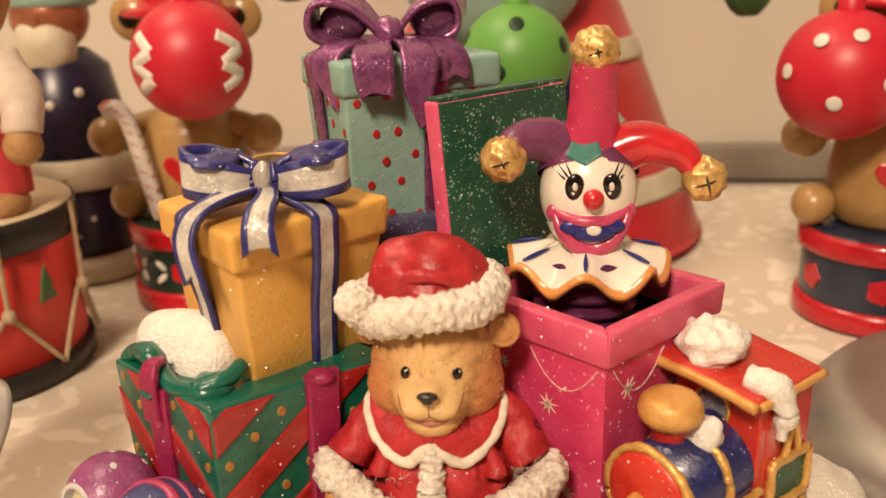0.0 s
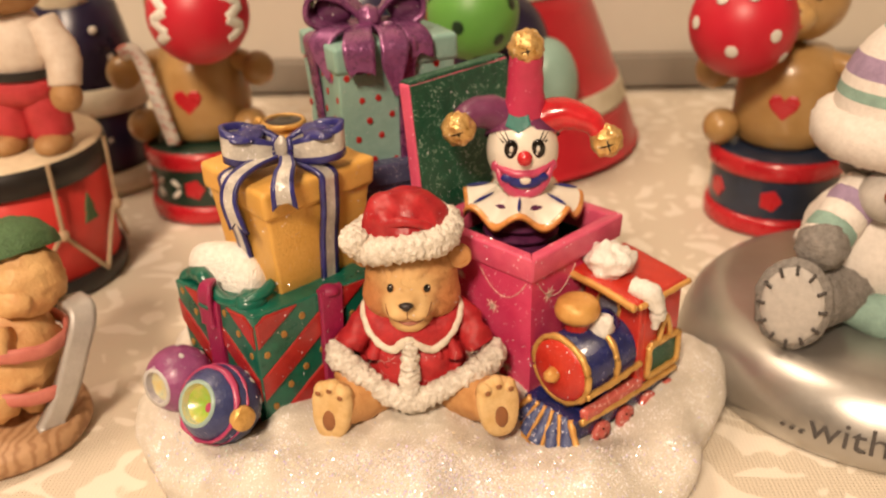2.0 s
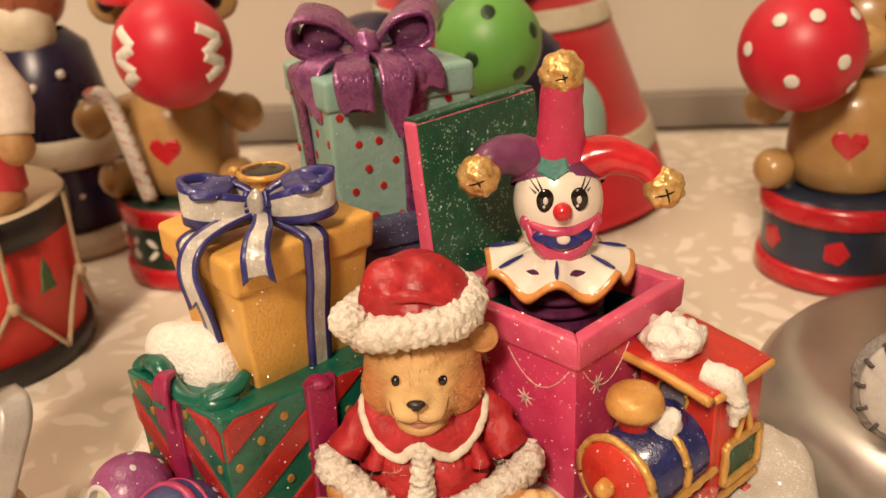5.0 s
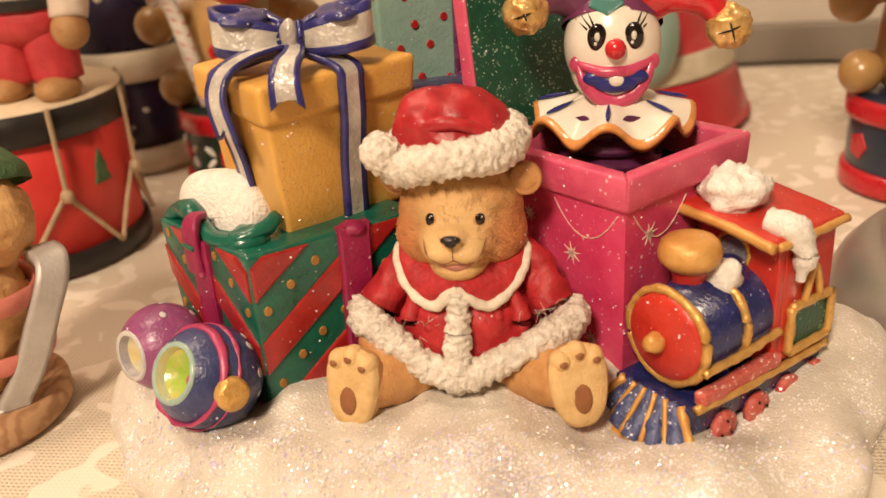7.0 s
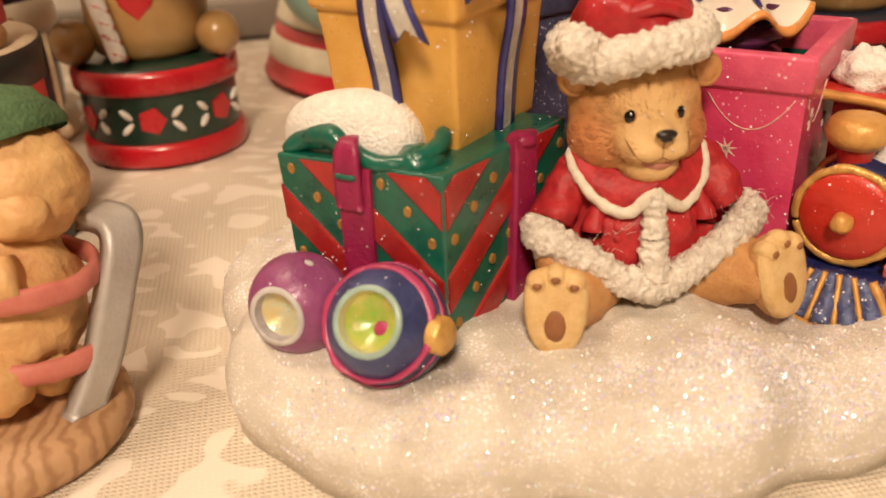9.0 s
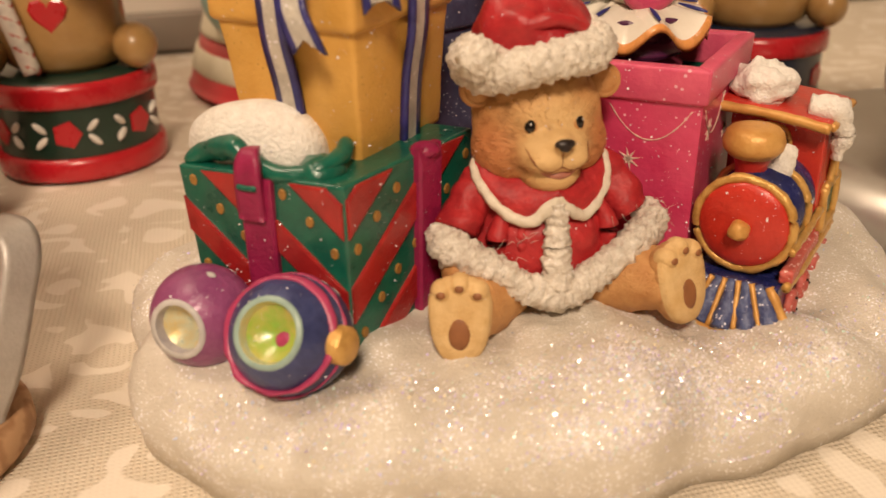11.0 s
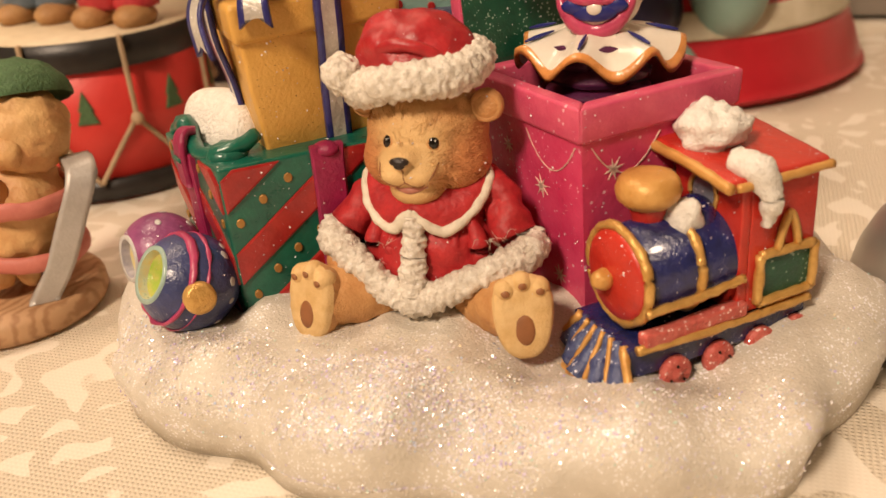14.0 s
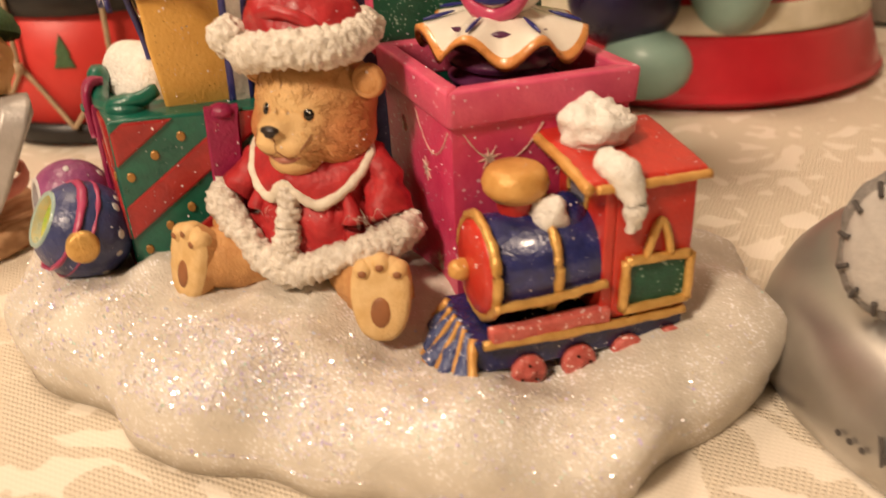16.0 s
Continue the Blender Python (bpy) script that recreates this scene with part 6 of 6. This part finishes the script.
# ---- big red drum with two bears ----
def big_drum():
    c = Vector((-148, 244, 0))
    g = thing("drum_figurine", "resin bears standing on a big red toy drum with black rims", "figurine")
    d = Shape().lathe([(0.01, 0.3), (34, 0.3), (34, 49), (0.01, 49)], c, DRUM_BIG, 64)
    drum = part("drum", d, g, "red toy drum")
    for z, h in ((0.2, 7.0), (40.0, 9.6)):
        part("rim", Shape().lathe([(34, z), (35.6, z + 0.5), (35.8, z + h * 0.5), (35.6, z + h - 0.5), (34, z + h)], c, DRUM_BLACK, 64), drum, "black drum rim")
    part("drumhead", Shape().lathe([(35.2, 48.8), (34.5, 50.0), (0.01, 50.0)], c, CREAM, 56), drum, "cream drumhead")
    n = 8
    for k in range(n):
        a0, a1, a2 = [2 * math.pi * (k + o + 0.13) / n for o in (0, 0.5, 1)]
        P = lambda a, z, r=36.6: c + Vector((r * math.cos(a), r * math.sin(a), z))
        part("cord", Shape().tube([P(a0, 50), P(a0, 46), P(a0, 34), P(a0, 25)], 0.85, CORD, 6, 12), drum)
        part("cord", Shape().tube([P(a0, 25, 35.4), P((a0 + a1) / 2, 16, 35.2), P(a1, 6.5, 36.8)], 0.8, CORD, 6, 10), drum)
        part("cord", Shape().tube([P(a2, 25, 35.4), P((a2 + a1) / 2, 16, 35.2), P(a1, 6.5, 36.8)], 0.8, CORD, 6, 10), drum)
        part("knot", Shape().ball(P(a0, 25), (1.9, 1.9, 2.1), CORD), drum)
        q = P(a1, 29, 34.2)
        nn = (q - c)
        nn.z = 0
        nn.normalize()
        s = Vector((-nn.y, nn.x, 0))
        face = (q - s * 4 - Vector((0, 0, 6)), q + s * 4 - Vector((0, 0, 6)), q + s * 4 + Vector((0, 0, 6)), q - s * 4 + Vector((0, 0, 6)))
        part("tree_mark", Shape().patch(face, [(0.1, 0.15), (0.9, 0.15), (0.7, 0.5), (0.78, 0.5), (0.5, 1.0), (0.22, 0.5), (0.3, 0.5)], KNIT_GREEN, 0.4, 0.6), drum)

    def little_bear(x, y, trousers, shirt, hat, name):
        b = Shape()
        o = Vector((0, 0, 0))
        for sx in (-5, 5):
            b.ball(o + Vector((sx * 1.2, -3, 2.4)), (4.6, 6.4, 3.2), RESIN_BEAR)
            b.tube([o + Vector((sx, 0, 4)), o + Vector((sx * 0.9, 0, 12)), o + Vector((sx * 0.7, 0, 18))], (5.4, 5.8, 5.6), trousers, 16, 14, 0.6, 0.3)
        b.ball(o + Vector((0, 0, 18)), (10.5, 8.4, 7.0), trousers, lumps=0.6, freq=0.3)
        b.ball(o + Vector((0, 0, 27)), (10.2, 8.6, 10.5), shirt, lumps=0.6, freq=0.3)
        b.lathe([(10.7, 20.2), (11.0, 21.4), (10.7, 22.6)], o, DRUM_BLACK, 32, squash=(1, 0.83))
        for sx in (-1, 1):
            b.tube([o + Vector((sx * 8, 0, 33)), o + Vector((sx * 12.5, -2, 26)), o + Vector((sx * 13, -4, 18))], (4.4, 4.6, 4.0), shirt, 14, 14, 0.5, 0.3)
            b.ball(o + Vector((sx * 13, -5, 15.5)), (4.0, 4.0, 4.2), RESIN_BEAR)
            b.ball(o + Vector((sx * 11, 1, 52)), (4.6, 2.6, 4.8), RESIN_BEAR)
            b.ball(o + Vector((sx * 4.0, -9.0, 46.5)), (1.1, 0.8, 1.2), BLACK)
        b.ball(o + Vector((0, 0, 45)), (11.2, 10.2, 10.0), RESIN_BEAR, lumps=0.5, freq=0.3, seg=32, rings=20)
        b.ball(o + Vector((0, -8.6, 42.4)), (4.8, 4.2, 3.8), BEAR_PALE)
        b.ball(o + Vector((0, -12.4, 44.0)), (1.5, 1.0, 1.0), NOSE)
        if hat:
            b.lathe([(0.01, 50), (9.8, 50.5), (10.0, 52), (10.2, 54), (11.8, 66), (11.2, 67.4), (0.01, 67.4)], o + Vector((0, 1, 0)), CLOTH_RED, 36)
            b.ball(o + Vector((0, -7, 51.2)), (8.5, 4.5, 1.0), SLED_GREY)
            b.ball(o + Vector((0, -10.2, 59.5)), (1.2, 0.8, 1.2), GOLD)
        b.v = [Vector((x, y, 49.6)) + p * 1.25 for p in b.v]
        part(name, b, g, "small brown resin bear in " + ("a red cap, white shirt and red trousers" if hat else "blue jeans"))

    little_bear(-130, 238, CLOTH_RED, SHIRT, True, "bear")
    little_bear(-164, 244, JEANS, CLOTH_RED, False, "bear")


big_drum()


# ---- navy figure on a pale base ----
def navy_figure():
    b = Shape()
    c = Vector((-152, 336, 0))
    b.lathe([(0.01, 0.3), (27, 0.3), (28, 3), (27, 9), (0.01, 10)], c, CAPE_WHITE, 40)
    b.lathe([(22, 9), (23, 16), (22.5, 34), (21, 44), (20.5, 60), (17, 78), (10, 84)], c, NAVY, 40)
    b.lathe([(22.0, 34.6), (25.0, 35.4), (25.4, 40), (25.0, 45.4), (22.0, 46.2)], c, CAPE_WHITE, 40)
    b.ball(c + Vector((0, -3, 96)), (14, 13, 13), COPPER)
    b.ball(c + Vector((0, -9, 86)), (11, 9, 12), CAPE_WHITE, lumps=1.5, freq=0.2)
    b.ball(c + Vector((0, 0, 108)), (14.5, 14.5, 11), COPPER)
    b.lathe([(14, 99), (16, 100), (16, 104), (14, 105)], c, MINT, 32)
    for a, z in ((-80, 66), (-50, 70), (-95, 28), (-55, 24), (-70, 18), (-110, 62), (-35, 58)):
        n = Vector((math.cos(radians(a)), math.sin(radians(a)), 0))
        b.ball(c + n * (21.8 if z < 40 else 20.0) + Vector((0, 0, z)), (1.7, 1.7, 1.2), PAINT_WHITE, tuple(n))
    tagged(part("navy_statuette", b), "glazed figure in a navy starred coat on a pale base", "figurine")


navy_figure()


# ---- caped snowman behind the gifts ----
def snowman():
    c = Vector((17, 386, 0))
    b = Shape()

    def R(z):
        return 78.5 - 0.34 * z - 0.0006 * z * z

    def zone(z0, z1, material, grow=0.0):
        b.lathe([(R(z0) + grow * 0.3, z0)] + [(R(z0 + (z1 - z0) * k / 6) + grow, z0 + (z1 - z0) * k / 6) for k in range(7)] + [(R(z1) + grow * 0.3, z1)], c, material, 64)

    b.lathe([(0.01, 0.3), (74, 0.3), (78, 3.0)], c, CAPE_RED, 64)
    zone(3, 24, CAPE_RED)
    zone(24, 33, CAPE_WHITE, 0.8)
    zone(33, 74, CAPE_RED)
    zone(74, 82, CAPE_WHITE, 0.8)
    zone(82, 150, CAPE_RED)
    # a second cream band, on one side only
    vs, fs, na = [], [], 30
    for z, grow in ((10, -0.3), (11, 0.9), (15, 1.0), (18, 0.9), (19, -0.3)):
        for k in range(na + 1):
            a = radians(140 + 115 * k / na)
            lift = min(1.0, 4.0 * min(k, na - k) / na)
            vs.append(c + Vector(((R(z) + grow * lift) * math.cos(a), (R(z) + grow * lift) * math.sin(a), z)))
    for i in range(4):
        for k in range(na):
            o = i * (na + 1) + k
            fs.append([o, o + 1, o + na + 2, o + na + 1])
    b.put(vs, fs, CAPE_WHITE)
    b.lathe([(R(150), 150), (20, 170), (0.01, 172)], c, CAPE_RED, 64)
    # pale body with buttons, mittens and dark sleeves in the opening of the cape
    b.ball((8, 347, 112), (34, 30, 34), MINT, seg=40, rings=24)
    for p in ((-6, 106), (22, 112), (8, 92)):
        b.ball((p[0], 318.5 if p[1] > 100 else 322, p[1]), (3.4, 2.2, 4.0), COPPER)
    b.ball((26, 334, 56), (21, 18, 24), NAVY, seg=32, rings=20)
    b.ball((45, 328, 42), (14, 14, 20), MINT, seg=32, rings=20)
    b.ball((12, 320, 34), (19, 14, 16), NAVY, seg=32, rings=20)
    b.ball((22, 318, 13), (16, 13, 13.4), MINT, seg=32, rings=20)
    b.ball((-26, 339, 66), (22, 20, 19), NAVY, seg=32, rings=20)
    b.ball((-36, 338, 44), (16, 15, 17), MINT, seg=32, rings=20)
    tagged(part("snowman_statuette", b), "glazed snowman in a red cape with cream bands", "figurine")


snowman()


# ---- bear on a sled ----
def sled_bear():
    g = thing("sled_figurine", "resin bear strapped to a sled on a sawn wood disc", "figurine")
    base = Shape()
    prof = [(0.01, 0.3), (24, 0.3), (25.2, 2), (25.0, 5), (23.5, 6.6), (0.01, 7.0)]
    base.lathe(prof, (-114, 150, 0), WOOD, 48, squash=(1.0, 0.92))
    part("wood_base", base, g, "round sawn wood base")
    for x, y, tw in ((0, 0, 0), (-27, -8, -3)):
        run = Shape().ribbon([(-95.5 + x, 144 + y, 6.8), (-91.5 + x, 147.6 + y, 14.5), (-88.0 + x, 151.5 + y, 25), (-86.0 + x, 154.2 + y, 31.6), (-86.8 + x, 156.6 + y, 34.8), (-90.8 + x, 159.6 + y, 35.4)], [(0.76, 0.65, 0.0)] * 6, 6.6, (SLED_GREY, SLED_GREY), 1.6, 30)
        part("runner", run, g, "grey metal sled runner")
    b = Shape()
    b.ball((-105, 153, 25), (12, 10.5, 15), SLED_BEAR, (-0.1, 0.25, 1), 0, 40, 26, 1.6, 0.35)
    b.ball((-101.5, 157, 43), (11.5, 10.5, 10.5), SLED_BEAR, lumps=1.2, freq=0.35, seg=40, rings=26)
    b.ball((-99.5, 148.6, 41.0), (5.2, 3.6, 4.2), SLED_BEAR, lumps=0.6, freq=0.4)
    b.ball((-107, 143.5, 15), (5.5, 6.5, 6.0), SLED_BEAR, lumps=0.9, freq=0.4)
    b.ball((-100.5, 149.0, 13), (4.4, 4.8, 5.2), SLED_BEAR, lumps=0.9, freq=0.4)
    b.tube([(-113, 148, 34), (-109, 143.5, 31), (-100, 143.5, 33)], (4.4, 4.2, 3.8), SLED_BEAR, 14, 18, 1.0, 0.4)
    b.ball((-104, 160, 49), (13.0, 12.0, 9.0), KNIT_GREEN, (-0.3, 0.3, 1), 0, 32, 16, 0.8, 0.5, cut=-0.1)
    b.ball((-112, 150, 49), (7, 6, 6), CLOTH_RED, lumps=0.6, freq=0.3)
    part("bear", b, g, "pale tan resin bear in a green knitted cap")
    for z, r in ((17, 12.4), (30, 12.6)):
        loop = [(-104.5 + (r + 1.5) * math.cos(t), 152.5 + (r - 0.6) * math.sin(t), z - 1.5 * math.cos(t)) for t in [2 * math.pi * k / 14 for k in range(14)]]
        part("strap", Shape().tube(loop, 1.1, STRAP, 8, 40, 0.2, 0.4, closed=True, flat=1.9), g, "coral strap")


sled_bear()


# ---- grey bear on a tin disc ----
def tin_bear():
    g = thing("grey_bear_figurine", "grey bear in striped knitted hat on round tin base", "figurine")
    c = Vector((135, 186, 0))
    tin = Shape().lathe([(0.01, 0.3), (57.5, 0.3), (58.4, 1.5), (58.4, 4), (57.6, 8), (55.4, 13), (52.0, 17.0), (48, 19.4), (45, 20.0), (20, 20.2), (0.01, 20.2)], c, TIN, 96)
    disc_ = part("tin_base", tin, g, "brushed tin disc with dark lettering on its edge")
    fd = bpy.data.curves.new("lettering", "FONT")
    fd.body, fd.size, fd.align_x = "...with", 11.0, "LEFT"
    tmp = bpy.data.objects.new("lettering", fd)
    scene.collection.objects.link(tmp)
    me = bpy.data.meshes.new_from_object(tmp.evaluated_get(bpy.context.evaluated_depsgraph_get()))
    bpy.data.objects.remove(tmp)
    let = Shape()
    start = radians(223.5)
    vs = []
    for v in me.vertices:
        z = 5.6 + v.co.y * 0.80
        r = 58.9 if z < 4 else 58.9 - 6.0 * ((z - 4) / 13) ** 1.7
        a = start + v.co.x / 58.0
        vs.append((c.x + r * math.cos(a), c.y + r * math.sin(a), z))
    let.put(vs, [list(p.vertices) for p in me.polygons], STITCH, False)
    part("lettering", let, disc_, "dark engraved lettering")
    b = Shape()
    b.ball((126, 184, 38), (20, 18, 19), KNIT_WHITE, lumps=0.8, freq=0.2, seg=36, rings=24)
    b.tube([(112, 176, 27), (124, 166, 24.5), (140, 165, 24)], (5, 6, 6), KNIT_MINT, 14, 20)
    for k, m in enumerate((KNIT_WHITE, KNIT_LILAC, KNIT_WHITE, KNIT_MINT, KNIT_WHITE)):
        t = k / 5
        p, q = lerp((118, 178, 57), (103.5, 168, 43.5), t), lerp((118, 178, 57), (103.5, 168, 43.5), t + 0.22)
        b.tube([p, lerp(p, q, 0.5), q], (6.2, 6.5, 6.2), m, 18, 6, 0.5, 0.4)
    b.ball((104.5, 166.5, 45.5), (6.6, 6.2, 6.4), GREY_FUR, lumps=1.2, freq=0.6)
    b.ball((130, 184, 65), (17.5, 16, 15), GREY_FUR, lumps=1.2, freq=0.5, seg=36, rings=24)
    b.ball((122, 170.5, 57.5), (9, 8, 7), GREY_PATCH)
    b.ball((119, 163, 60.5), (3, 2, 2.2), COPPER)
    ring = [(130 + 20.5 * math.cos(t), 184 + 19 * math.sin(t), 72 + 1.5 * math.cos(t)) for t in [2 * math.pi * k / 16 for k in range(16)]]
    b.tube(ring, 5.2, KNIT_WHITE, 16, 70, 0.7, 0.5, closed=True, flat=1.2)
    dome = [(20.5 * math.cos(t), 74 + 27 * math.sin(t)) for t in [0.11 * k for k in range(15)]]
    for k in range(14):
        m = (KNIT_WHITE, KNIT_WHITE, KNIT_MINT, KNIT_WHITE, KNIT_LILAC, KNIT_LILAC, KNIT_WHITE)[k % 7]
        b.lathe(dome[k:k + 2], (130, 185, 0), m, 40, squash=(1, 0.95))
    # legs and soles
    b.tube([(120, 178, 29), (108, 169, 30), (99, 162, 32)], (9, 8.4, 8.4), GREY_FUR, 18, 20, 1.0, 0.5)
    b.tube([(136, 176, 29), (141, 164, 30), (144, 156, 32)], (9, 8.4, 8.4), GREY_FUR, 18, 20, 1.0, 0.5)
    for p, d in (((96.8, 159.6, 32.5), (-0.42, -0.90, 0.12)), ((145, 152.5, 32.5), (0.25, -0.95, 0.12))):
        d = Vector(d).normalized()
        b.ball(p, (9.6, 12.6, 2.6), GREY_FUR, d, 0, 36, 12, 0.7, 0.6)
        b.ball(Vector(p) + d * 1.5, (7.8, 10.6, 1.6), GREY_PATCH, d, 0, 30, 10)
        R = rot_to(d)
        for k in range(12):
            t = 2 * math.pi * k / 12
            e = R @ Vector((8.4 * math.cos(t), 11.2 * math.sin(t), 2.2))
            f = R @ Vector((6.4 * math.cos(t), 8.9 * math.sin(t), 2.9))
            b.tube([Vector(p) + e, Vector(p) + (e + f) / 2 + d * 0.3, Vector(p) + f], 0.45, STITCH, 5, 4)
    part("bear", b, g, "grey plush-like bear in a striped hat and jumper")


tin_bear()
